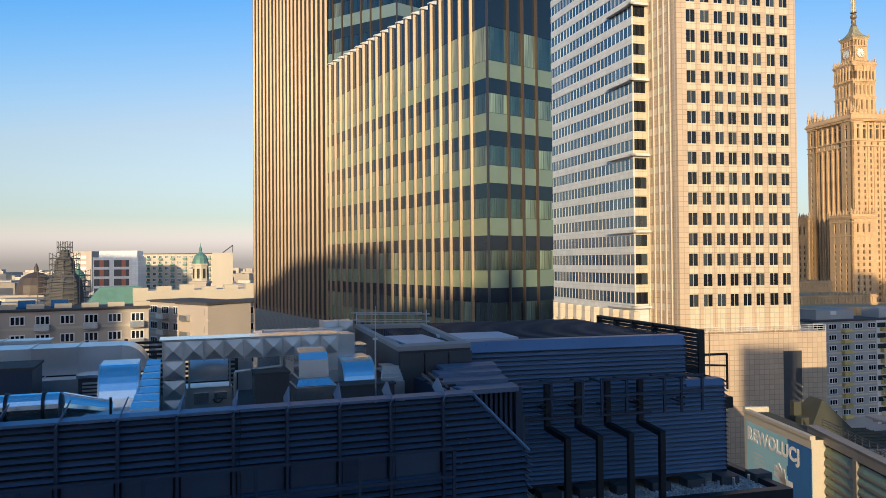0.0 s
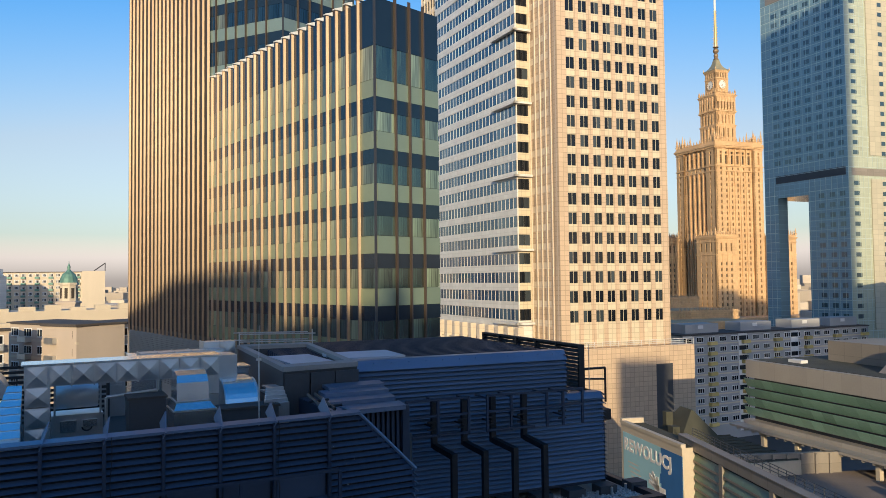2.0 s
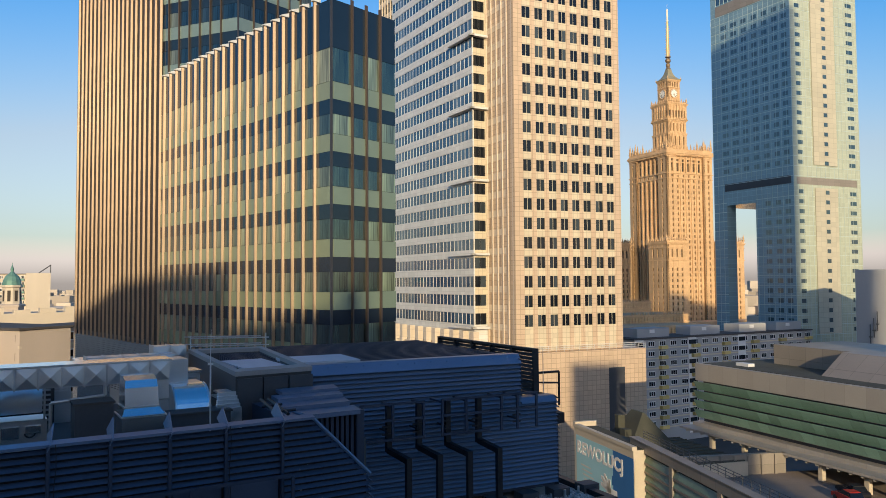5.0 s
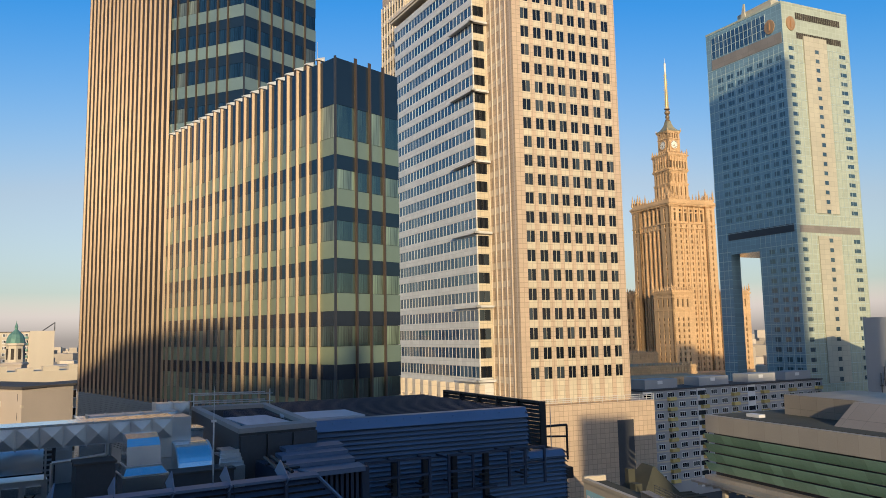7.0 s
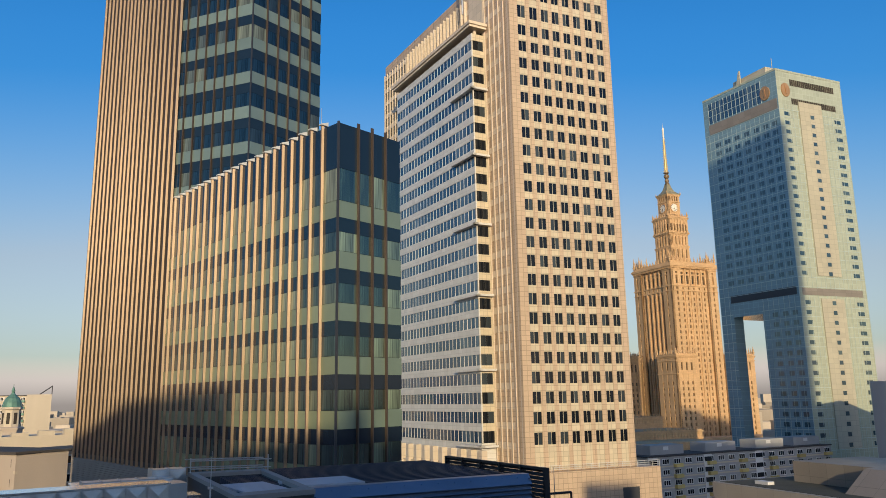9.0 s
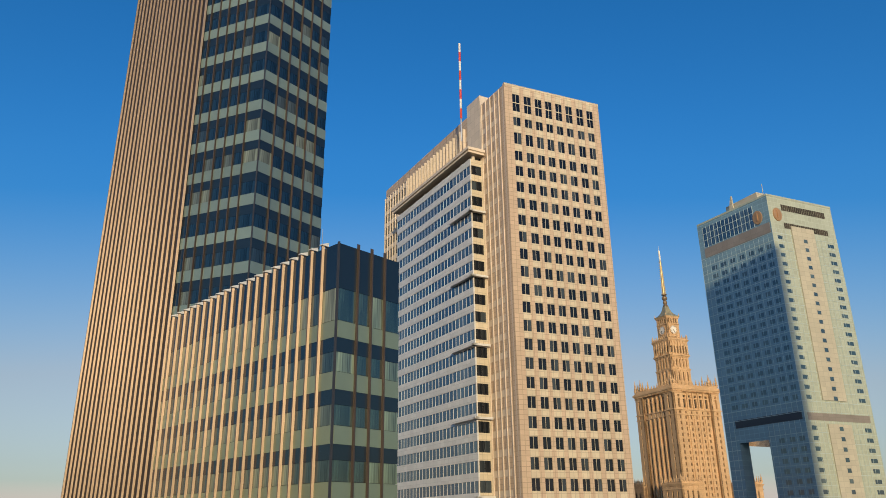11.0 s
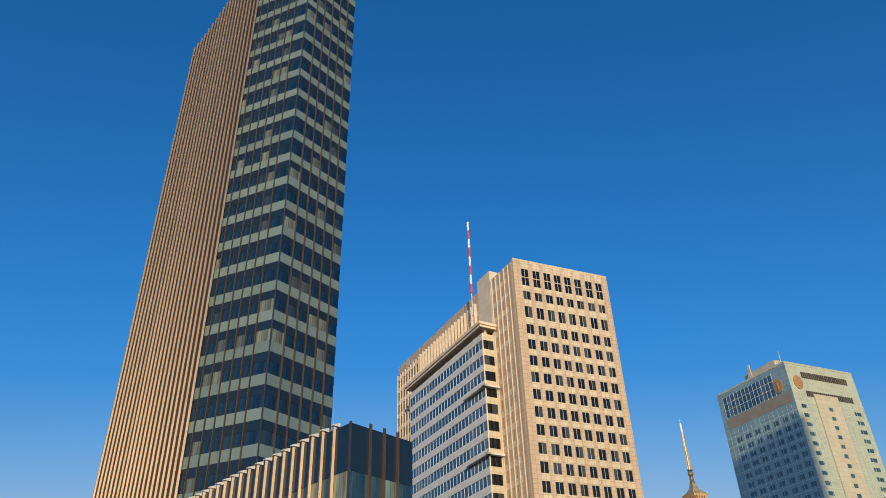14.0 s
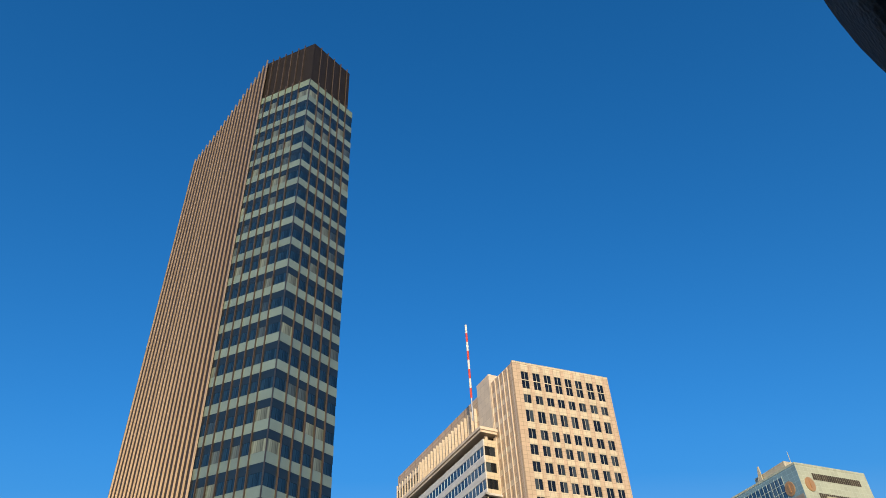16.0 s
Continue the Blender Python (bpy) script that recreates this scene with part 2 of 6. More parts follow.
M["galv"] = mat("galvanised_steel", (0.62, 0.64, 0.65), 0.36, 0.85, var=0.32, scale=2.5, fine=18, bump=0.12, rnd=0.1)
M["shiny"] = mat("polished_aluminium", (0.86, 0.87, 0.88), 0.24, 0.95, var=0.12, scale=2.0, bump=0.05)
M["pale_sheet"] = mat("pale_coated_sheet", (0.50, 0.54, 0.60), 0.5, 0.2, var=0.15, scale=2.0, bump=0.05)
M["black"] = mat("black_steel", (0.015, 0.015, 0.018), 0.5, 0.1, var=0.2)
M["gravel"] = mat("grey_gravel", (0.42, 0.41, 0.39), 0.95, var=0.5, scale=4, fine=10, bump=0.8, island=0.4)
M["red"] = mat("red_car_paint", (0.60, 0.03, 0.02), 0.25, 0.1, 0.6, var=0.05, bump=0)
M["taupe"] = mat("taupe_metal_cladding", (0.27, 0.235, 0.195), 0.5, 0.1, var=0.18, scale=0.4, joints=(3.0, 4.0, 0.03, 0.7))
M["fascia"] = mat("pale_grey_metal_fascia", (0.36, 0.325, 0.28), 0.45, 0.1, var=0.14, scale=0.4, joints=(3.0, 4.0, 0.03, 0.85))
M["green_glass_up"] = mat("sea_green_glass_louvre", (0.21, 0.35, 0.26), 0.2, 0.0, 0.6, var=0.3, scale=0.4, rnd=0.15, bump=0.02)
M["deck"] = mat("brown_concrete_deck", (0.24, 0.195, 0.16), 0.8, var=0.4, scale=0.6)
M["green_glass"] = mat("green_glass_louvre", (0.13, 0.21, 0.14), 0.45, 0.0, 0.6, var=0.3, scale=0.4, rnd=0.2, bump=0.02)
M["mural_blue"] = mat("pale_blue_mural_paint", (0.36, 0.62, 0.68), 0.8, var=0.12, scale=0.5)
M["mural_white"] = mat("white_mural_paint", (0.84, 0.80, 0.74), 0.8, var=0.06)
M["mural_deep"] = mat("deep_blue_mural_paint", (0.03, 0.15, 0.38), 0.8, var=0.12)
M["mural_cream"] = mat("cream_mural_paint", (0.66, 0.58, 0.46), 0.8, var=0.08)
M["stripe_red"] = mat("red_mast_paint", (0.60, 0.06, 0.04), 0.5, var=0.05)
M["render_rough"] = mat("rough_dark_render", (0.05, 0.05, 0.052), 0.95, var=0.5, scale=8, fine=10, bump=0.9)
M["mesh_net"] = mat("scaffold_netting", (0.10, 0.095, 0.09), 0.9, var=0.3, scale=1.0)


# ---- building helpers ----
class Mb:
    """Collects faces, then makes one mesh; several material slots."""
    def __init__(self):
        self.v, self.f, self.mi = [], [], []

    def box(self, x0, x1, y0, y1, z0, z1, mi=0, m=None):
        k = len(self.v)
        c = [Vector((x, y, z)) for z in (z0, z1) for y in (y0, y1) for x in (x0, x1)]
        if m is not None:
            c = [m @ q for q in c]
        self.v += c
        for q in ((0, 2, 3, 1), (4, 5, 7, 6), (0, 1, 5, 4), (2, 6, 7, 3), (0, 4, 6, 2), (1, 3, 7, 5)):
            self.f.append([k + i for i in q])
            self.mi.append(mi)

    def prism(self, poly, z0, z1, mi=0, top=None):
        """Upright prism over a plan polygon; top: other polygon at z1 (taper)."""
        k, n = len(self.v), len(poly)
        top = top or poly
        self.v += [Vector((x, y, z0)) for x, y in poly] + [Vector((x, y, z1)) for x, y in top]
        for i in range(n):
            j = (i + 1) % n
            self.f.append([k + i, k + j, k + n + j, k + n + i])
            self.mi.append(mi)
        self.f.append([k + n - 1 - i for i in range(n)])
        self.f.append([k + n + i for i in range(n)])
        self.mi += [mi, mi]

    def tube(self, a, b, r0, r1=None, n=8, mi=0):
        a, b = Vector(a), Vector(b)
        r1 = r0 if r1 is None else r1
        q = (b - a).to_track_quat("Z", "Y")
        k = len(self.v)
        for p, r in ((a, r0), (b, r1)):
            for i in range(n):
                t = 2 * math.pi * i / n
                self.v.append(p + q @ Vector((r * math.cos(t), r * math.sin(t), 0)))
        for i in range(n):
            j = (i + 1) % n
            self.f.append([k + i, k + j, k + n + j, k + n + i])
            self.mi.append(mi)
        self.f.append([k + n - 1 - i for i in range(n)])
        self.f.append([k + n + i for i in range(n)])
        self.mi += [mi, mi]

    def lathe(self, prof, c, n=16, mi=0, wob=0.0):
        """Turned body from (radius, z) pairs round the upright axis at c."""
        k = len(self.v)
        for r, z in prof:
            for i in range(n):
                t = 2 * math.pi * (i + 0.5) / n
                self.v.append(Vector((c[0] + r * math.cos(t), c[1] + r * math.sin(t), z)))
        for a in range(len(prof) - 1):
            for i in range(n):
                j = (i + 1) % n
                self.f.append([k + a * n + i, k + a * n + j, k + (a + 1) * n + j, k + (a + 1) * n + i])
                self.mi.append(mi)
        self.f.append([k + n - 1 - i for i in range(n)])
        self.f.append([k + (len(prof) - 1) * n + i for i in range(n)])
        self.mi += [mi, mi]

    def sweep(self, pts, mi=0):
        """Hull strip through rings of equal length (each a list of points), closed at both ends."""
        k, n = len(self.v), len(pts[0])
        for r in pts:
            self.v += [Vector(q) for q in r]
        for a in range(len(pts) - 1):
            for i in range(n):
                j = (i + 1) % n
                self.f.append([k + a * n + i, k + a * n + j, k + (a + 1) * n + j, k + (a + 1) * n + i])
                self.mi.append(mi)
        self.f.append([k + n - 1 - i for i in range(n)])
        self.f.append([k + (len(pts) - 1) * n + i for i in range(n)])
        self.mi += [mi, mi]

    def mesh(self, name, mats, smooth=False):
        me = bpy.data.meshes.new(name)
        me.from_pydata([tuple(q) for q in self.v], [], self.f)
        for m in (mats if isinstance(mats, (list, tuple)) else [mats]):
            me.materials.append(m)
        me.polygons.foreach_set("material_index", self.mi)
        bm = bmesh.new()
        bm.from_mesh(me)
        bmesh.ops.recalc_face_normals(bm, faces=bm.faces)
        bm.to_mesh(me)
        bm.free()
        if smooth:
            me.polygons.foreach_set("use_smooth", [True] * len(me.polygons))
        return me


WM = {}


def thing(name, label, category, base, group="", kind=""):
    ob = new(name)
    ob.empty_display_size = 0.5
    m = base if isinstance(base, Matrix) else Matrix.Translation(base)
    ob.matrix_basis = m
    WM[ob] = m.copy()
    return tagged(ob, label, category, group, kind)


def part(name, mb, mats, parent, m=None, label="", smooth=False, kind=""):
    """One mesh object under parent; m: its own frame in the world. mb may be a ready mesh, shared."""
    me = mb.mesh(name, mats, smooth) if isinstance(mb, Mb) else mb
    ob = new(name, me)
    m = m or Matrix.Identity(4)
    if parent is not None:
        ob.parent = parent
        ob.matrix_basis = WM[parent].inverted() @ m
    else:
        ob.matrix_basis = m
    WM[ob] = m.copy()
    return tagged(ob, label, kind=kind)


def solid(name, mb, mats, label, category, m=None, group="", kind="", smooth=False):
    ob = part(name, mb, mats, None, m, "", smooth)
    return tagged(ob, label, category, group, kind)


class Fr:
    """A facade's frame: x runs from a to b (left to right as seen from outside), y inwards, z up."""
    def __init__(self, a, b):
        self.a, self.b = Vector(a), Vector(b)
        d = self.b - self.a
        self.len = d.length
        self.d = d.normalized()
        self.n = Vector((self.d.y, -self.d.x))
        self.ang = math.atan2(d.y, d.x)

    def m(self, s=0, o=0, z=0):
        p = self.a + self.d * s + self.n * o
        return Matrix.Translation((p.x, p.y, z)) @ Matrix.Rotation(self.ang, 4, 'Z')

    def p(self, s, o=0):
        q = self.a + self.d * s + self.n * o
        return (q.x, q.y)

    def s_at(self, az):
        t = math.tan(radians(az))
        return (t * self.a.y - self.a.x) / (self.d.x - t * self.d.y)


def bx(x0, x1, y0, y1, z0, z1):
    k = Mb()
    k.box(x0, x1, y0, y1, z0, z1)
    return k


def at(az, dist, z=0):
    return (dist * math.sin(radians(az)), dist * math.cos(radians(az)), z)


GROUND = -8.0

# ---- ground ----
g = Mb()
g.box(-4900, 4900, -1500, 4900, GROUND - 1, GROUND)
solid("ground", g, M["ground"], "grey asphalt and yards of the city", "ground", kind="structure")

# ---- office block and tower with bronze fins ----
STOREY, Z0 = 3.89, 49.64
CURVE = [(3.4, 55.5), (1.1, 58.9), (-1.1, 62.7), (-3.5, 66.7), (-5.9, 70.6), (-9.0, 75.9), (-12.5, 81.9),
         (-18.1, 92.2), (-22.1, 99.6), (-26.7, 107.4)]


def along(poly, d):
    for a, b in zip(poly, poly[1:]):
        a, b = Vector(a), Vector(b)
        ln = (b - a).length
        if d <= ln or b == Vector(poly[-1]):
            return tuple(a + (b - a) * (d / ln))
        d -= ln


CLEN = [0]
for a, b in zip(CURVE, CURVE[1:]):
    CLEN.append(CLEN[-1] + math.dist(a, b))
JOIN = CLEN[6]


def glazing(owner, fr, z_rows, cut=(), pieces=True, gmat="glass_low", top=None, wide=None):
    """Panes, pale aprons and dark spandrels of one facade frame; cut: the fin lines."""
    xs = [0] + list(cut) + [fr.len]
    for zb in z_rows:
        sp, dk = Mb(), Mb()
        sp.box(0, fr.len, 0.0, 0.2, zb, zb + 1.3)
        dk.box(0, fr.len, 0.02, 0.2, zb + 2.8, zb + STOREY)
        part("apron", sp, M[{"glass_tower": "apron_tower", "glass_low": "apron_left"}.get(gmat, "spandrel_pale")], owner, fr.m())
        part("spandrel", dk, M["spandrel_dark"], owner, fr.m())
        if pieces:
            for x0, x1 in zip(xs, xs[1:]):
                k = Mb()
                k.box(0.04, x1 - x0 - 0.04, 0.03, 0.15, 1.33, 2.78)
                part("pane", k, M[gmat], owner, fr.m(x0, 0, zb))
        else:
            k = Mb()
            for x0, x1 in zip(xs, xs[1:]):
                k.box(x0 + 0.03, x1 - 0.03, 0.03, 0.15, zb + 1.32, zb + 2.79)
            part("curtain_strip", k, M["glass_strip"], owner, fr.m(), kind="stuff")


def fin_mesh(z0, z1, w=0.12, dep=0.22, m="bronze"):
    k = Mb()
    top = z1 + 0.12
    k.sweep([[(-w / 2, -dep, z0), (w / 2, -dep, z0), (w / 2, 0.05, z0), (-w / 2, 0.05, z0)],
             [(-w / 2, -dep, z1), (w / 2, -dep, z1), (w / 2, 0.05, top), (-w / 2, 0.05, top)]])
    me = k.mesh("fin", M[m])
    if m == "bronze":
        # nose strip painted dark as shade, between anodised flanks in a sunlit tone
        me.materials.append(M["bronze_nose_shaded"])
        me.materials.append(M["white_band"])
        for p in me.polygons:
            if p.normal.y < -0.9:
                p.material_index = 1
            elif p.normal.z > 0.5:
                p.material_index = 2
    return me


block = thing("office_block", "mid-rise glass office block with bronze sun fins", "office building", (0, 62, GROUND))
FL = Fr((3.4, 55.5), (8.7, 59.4))
rows_low = [Z0 + STOREY * k for k in range(-5, 1)]
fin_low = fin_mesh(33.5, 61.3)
# fin lines along the concave front
cap = Mb()
cap.sweep([[(-0.17, -0.32, 61.2), (0.17, -0.32, 61.2), (0.17, -0.32, 61.3), (-0.17, -0.32, 61.3)], [(-0.17, 0.35, 61.2), (0.17, 0.35, 61.2), (0.17, 0.35, 61.55), (-0.17, 0.35, 61.55)]])
cap_mesh = cap.mesh("fin_cap", M["white_band"])
stops, d = [0.0], 1.95
while d < JOIN - 0.3:
    stops.append(d)
    d += 1.46
stops.append(JOIN)
for i in range(len(stops) - 1):
    b, a = along(CURVE, stops[i]), along(CURVE, stops[i + 1])
    fr = Fr(a, b)
    glazing(block, fr, [z for z in rows_low if z > 33], ())
    k = Mb()
    k.box(0, fr.len, 0.0, 0.2, 53.53, 54.83)
    part("apron", k, M["apron_left"], block, fr.m())
    k = Mb()
    k.box(0.03, fr.len - 0.03, 0.03, 0.15, 0.0, 2.5)
    part("pane", k, M["glass_low"], block, fr.m(0, 0, 54.87))
    k = Mb()
    k.box(0, fr.len, 0.02, 0.2, 57.4, 61.0)
    part("parapet_glass", k, M["spandrel_dark"], block, fr.m())
    if i < len(stops) - 2:
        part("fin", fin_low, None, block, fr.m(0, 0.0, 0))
        part("fin_cap", cap_mesh, None, block, fr.m(0, 0.0, 0), "white folded metal cap")
cuts = [1.95, 3.4, 4.85]
glazing(block, FL, [z for z in rows_low if z > 30], cuts, gmat="glass_front")
k = Mb()
k.box(-0.06, 0.06, -0.06, 0.12, 26, 61.1)
part("corner_mullion", k, M["frame_dark"], block, FL.m())
k = Mb()
k.box(0, FL.len, 0, 0.2, 53.53, 54.83)
part("apron", k, M["spandrel_pale"], block, FL.m())
for x0, x1 in zip([0] + cuts, cuts + [FL.len]):
    k = Mb()
    k.box(0.04, x1 - x0 - 0.04, 0.03, 0.15, 0, 2.5)
    part("pane", k, M["glass_front"], block, FL.m(x0, 0, 54.87))
    k = Mb()
    k.box(0.02, x1 - x0 - 0.02, 0.02, 0.2, 57.4, 61.0)
    part("parapet_glass", k, M["spandrel_dark"], block, FL.m(x0))
thin_fin = fin_mesh(26, 61.3, 0.12, 0.2, "bronze_thin")
for c in cuts:
    part("fin", thin_fin, None, block, FL.m(c))
core = Mb()
inner = [Fr(CURVE[i + 1], CURVE[i]).p(0, -0.25) for i in range(5, -1, -1)]
core.prism([FL.p(0.2, -0.25), FL.p(FL.len, -0.25), (3, 84), (-10, 84)] + inner, GROUND, 60.6)
part("core", core, M["frame_dark"], block)
k = Mb()
k.tube((2.2, 58.6, 60.6), (2.2, 58.6, 63.3), 0.04, 0.02)
part("lightning_rod", k, M["galv"], block)
# grey louvre plinth below the fins
k = Mb()
for a, b in zip(CURVE[1:], CURVE):
    fr = Fr(a, b)
    for j in range(24):
        z = 33.4 - 0.24 * j
        k.box(0, fr.len, -0.12, 0.05, z - 0.16, z, m=fr.m())
    k.box(0, fr.len, 0.06, 0.3, GROUND, 33.5, m=fr.m())
part("louvre_plinth", k, M["louvre_grey"], block)

tower = thing("office_tower", "tall slender glass office tower with bronze vertical fins", "skyscraper", (-10, 90, GROUND))
TL = Fr((-12.6, 82.2), (-4.5, 76.8))
TR = Fr((-4.5, 76.8), (2.9, 83.0))
rows_t = [Z0 + STOREY * k for k in range(2, 24)]
cl = [TL.len * q for q in (0.115, 0.25, 0.385, 0.52, 0.655, 0.79)]
cr = [TR.len * q for q in (0.19, 0.35, 0.51, 0.67, 0.83)]
glazing(tower, TL, rows_t, cl, gmat="glass_tower")
glazing(tower, TR, rows_t, cr, gmat="glass_tower")
for fr in (TL, TR):
    k = Mb()
    k.box(0, fr.len, -0.02, 0.15, Z0 + STOREY * 24, 144.5)
    part("parapet_glass", k, M["spandrel_pale"], tower, fr.m())
thin_t = fin_mesh(57, 144.9, 0.09, 0.2, "bronze_thin")
crown_fin = fin_mesh(144.5, 155.6, 0.09, 0.22, "bronze_thin")
for fr, cs in ((TL, cl), (TR, cr)):
    for c in cs:
        part("fin", thin_t, None, tower, fr.m(c))
        part("crown_fin", crown_fin, None, tower, fr.m(c, -0.3))
k = Mb()
k.box(-0.05, 0.05, -0.05, 0.1, 57, 144.6)
part("corner_mullion", k, M["frame_dark"], tower, TR.m())
crown = Mb()
crown.prism([TL.p(0.1, -0.3), TL.p(TL.len - 0.1, -0.3), TR.p(TR.len - 0.9, -0.3), (-10, 112), (-26.3, 107.6), (-22, 99.5)], 144.0, 155.2)
part("crown", crown, M["bronze_dark"], tower, label="dark bronze clad crown")
core = Mb()
core.prism([TL.p(0, -0.25), TL.p(TL.len - 0.2, -0.25), TR.p(TR.len, -0.25), (-8, 114), (-29.0, 116.5), (-26.4, 107.5), (-18.0, 92.6)], GROUND, 144.2)
part("core", core, M["frame_dark"], tower)
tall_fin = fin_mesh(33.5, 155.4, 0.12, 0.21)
CT = CURVE[6:]
d, prev = 0.0, None
rows_all = [Z0 + STOREY * k for k in range(-4, 27)]
tlen = CLEN[-1] - JOIN
ns = 19
pts = [along(CT, tlen * i / ns) for i in range(ns + 1)]
for i in range(ns + 1):
    fr = Fr(pts[min(i + 1, ns)], pts[i]) if i < ns else Fr(pts[ns], pts[ns - 1])
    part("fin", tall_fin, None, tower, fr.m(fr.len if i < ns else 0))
# glass and spandrel strips both painted as dark as the shaded fin gaps
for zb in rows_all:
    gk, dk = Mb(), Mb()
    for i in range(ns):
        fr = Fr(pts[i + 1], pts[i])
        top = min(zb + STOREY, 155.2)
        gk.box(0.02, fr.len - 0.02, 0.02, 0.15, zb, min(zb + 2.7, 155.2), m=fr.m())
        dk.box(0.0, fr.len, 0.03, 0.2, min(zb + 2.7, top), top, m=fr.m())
    part("curtain_strip", gk, M["gap_shade"], tower, kind="stuff")
    part("spandrel_strip", dk, M["gap_shade"], tower, kind="stuff")
side = Fr((-30.5, 121.5), CT[-1])
k = Mb()
k.box(0, side.len - 0.05, 0, 0.3, GROUND, 144)
part("side_wall", k, M["spandrel_dark"], tower, side.m())

# ---- granite tower ----
gt = thing("granite_tower", "high-rise tower clad in rose granite with paired windows", "skyscraper", (50, 170, GROUND))
C, R, L = (45.0, 143.8), (70.2, 149.0), (25.9, 206.7)
GF, GS = Fr(C, R), Fr(L, C)
back = (R[0] + L[0] - C[0], R[1] + L[1] - C[1])
k = Mb()
k.prism([GF.p(0.0, -0.3), GF.p(GF.len, -0.3), back, GS.p(0, -0.3)], GROUND, 135.8)
part("core", k, M["granite"], gt)
azs = [18.05, 18.67, 19.03, 19.63, 19.96, 20.53, 20.83, 21.37, 21.68, 22.21, 22.51, 23.05, 23.4, 23.93, 24.23, 24.73]
cols = [(GF.s_at(azs[i]), GF.s_at(azs[i + 1])) for i in range(0, 16, 2)]
wz = [(129.3, 133.8), (125.6, 127.8), (120.9, 123.8), (116.8, 119.2)]
wz += [(110.3 + 3.915 - 3.915 * k - 1.2, 110.3 + 3.915 - 3.915 * k + 1.2) for k in range(0, 22)]
# front skin: piers and bands round real openings
xs = [0.0] + [v for c in cols for v in c] + [GF.len]
for i in range(0, len(xs), 2):
    piers = Mb()
    piers.box(xs[i], xs[i + 1], 0, 0.35, 26, 136)
    part("pier", piers, M["granite"], gt, GF.m())
zz = sorted(wz)
edges = [26.0] + [v for q in zz for v in q] + [136.0]
for x0, x1 in cols:
    for i in range(0, len(edges), 2):
        bands = Mb()
        bands.box(x0, x1, 0.04, 0.35, edges[i], edges[i + 1])
        part("spandrel", bands, M["granite_pale"], gt, GF.m())
for x0, x1 in cols:
    for a, b in wz:
        k = Mb()
        w = x1 - x0
        k.box(0, w, 0.18, 0.28, 0, b - a, 1)
        k.box(w / 2 - 0.03, w / 2 + 0.03, 0.1, 0.2, 0, b - a, 1)
        if b - a > 3:
            k.box(0, w, 0.08, 0.2, (b - a) * 0.5 - 0.1, (b - a) * 0.5 + 0.1, 1)
        wd = part("window", k, [M["win_dark"], M["granite_pale"]], gt, GF.m(x0, 0, a))
        for q0, q1 in ((0.03, w / 2 - 0.06), (w / 2 + 0.06, w - 0.03)):
            k = Mb()
            k.box(q0, q1, 0.14, 0.2, 0.05, b - a - 0.05)
            part("pane", k, M["win_dark"], wd, GF.m(x0, 0, a))
# fluted flank: pilasters and slit windows
def flank(s0, s1, z0, z1, proud=0.16):
    n = max(2, round((s1 - s0) / 1.75))
    st = (s1 - s0) / n
    for i in range(n):
        k = Mb()
        k.box(0, 0.24, -proud, 0.35, z0, z1, 0)
        k.box(1.6, st, -0.02, 0.35, z0, z1, 0)
        z = z0
        while z < z1 - 1:
            e = min(z + 3.9, z1)
            k.box(0.24, 1.6, 0.04, 0.35, z, z + 1.3, 0)
            k.box(0.24, 1.6, 0.16, 0.34, z + 1.3, e, 1)
            z = e
        part("fluted_bay", k, [M["cream"], M["win_dark"]], gt, GS.m(s0 + i * st))


flank(GS.len - 10.2, GS.len - 0.6, 26, 135.6)
flank(0.0, GS.len - 49.6, 26, 133.0)
flank(GS.len - 49.6, GS.len - 16.5, 117.5, 133.0, 0.6)
k = Mb()
k.box(GS.len - 0.6, GS.len, -0.02, 0.3, 26, 136)
part("corner_pier", k, M["granite"], gt, GS.m())
k = Mb()
k.box(0, GF.len, -0.03, 0.5, 135.8, 136.3)
part("parapet", k, M["granite_pale"], gt, GF.m())
k = Mb()
k.box(GS.len - 16.5, GS.len - 10.4, -0.2, 6, 120, 138.5)
part("lift_house", k, M["cream"], gt, GS.m())
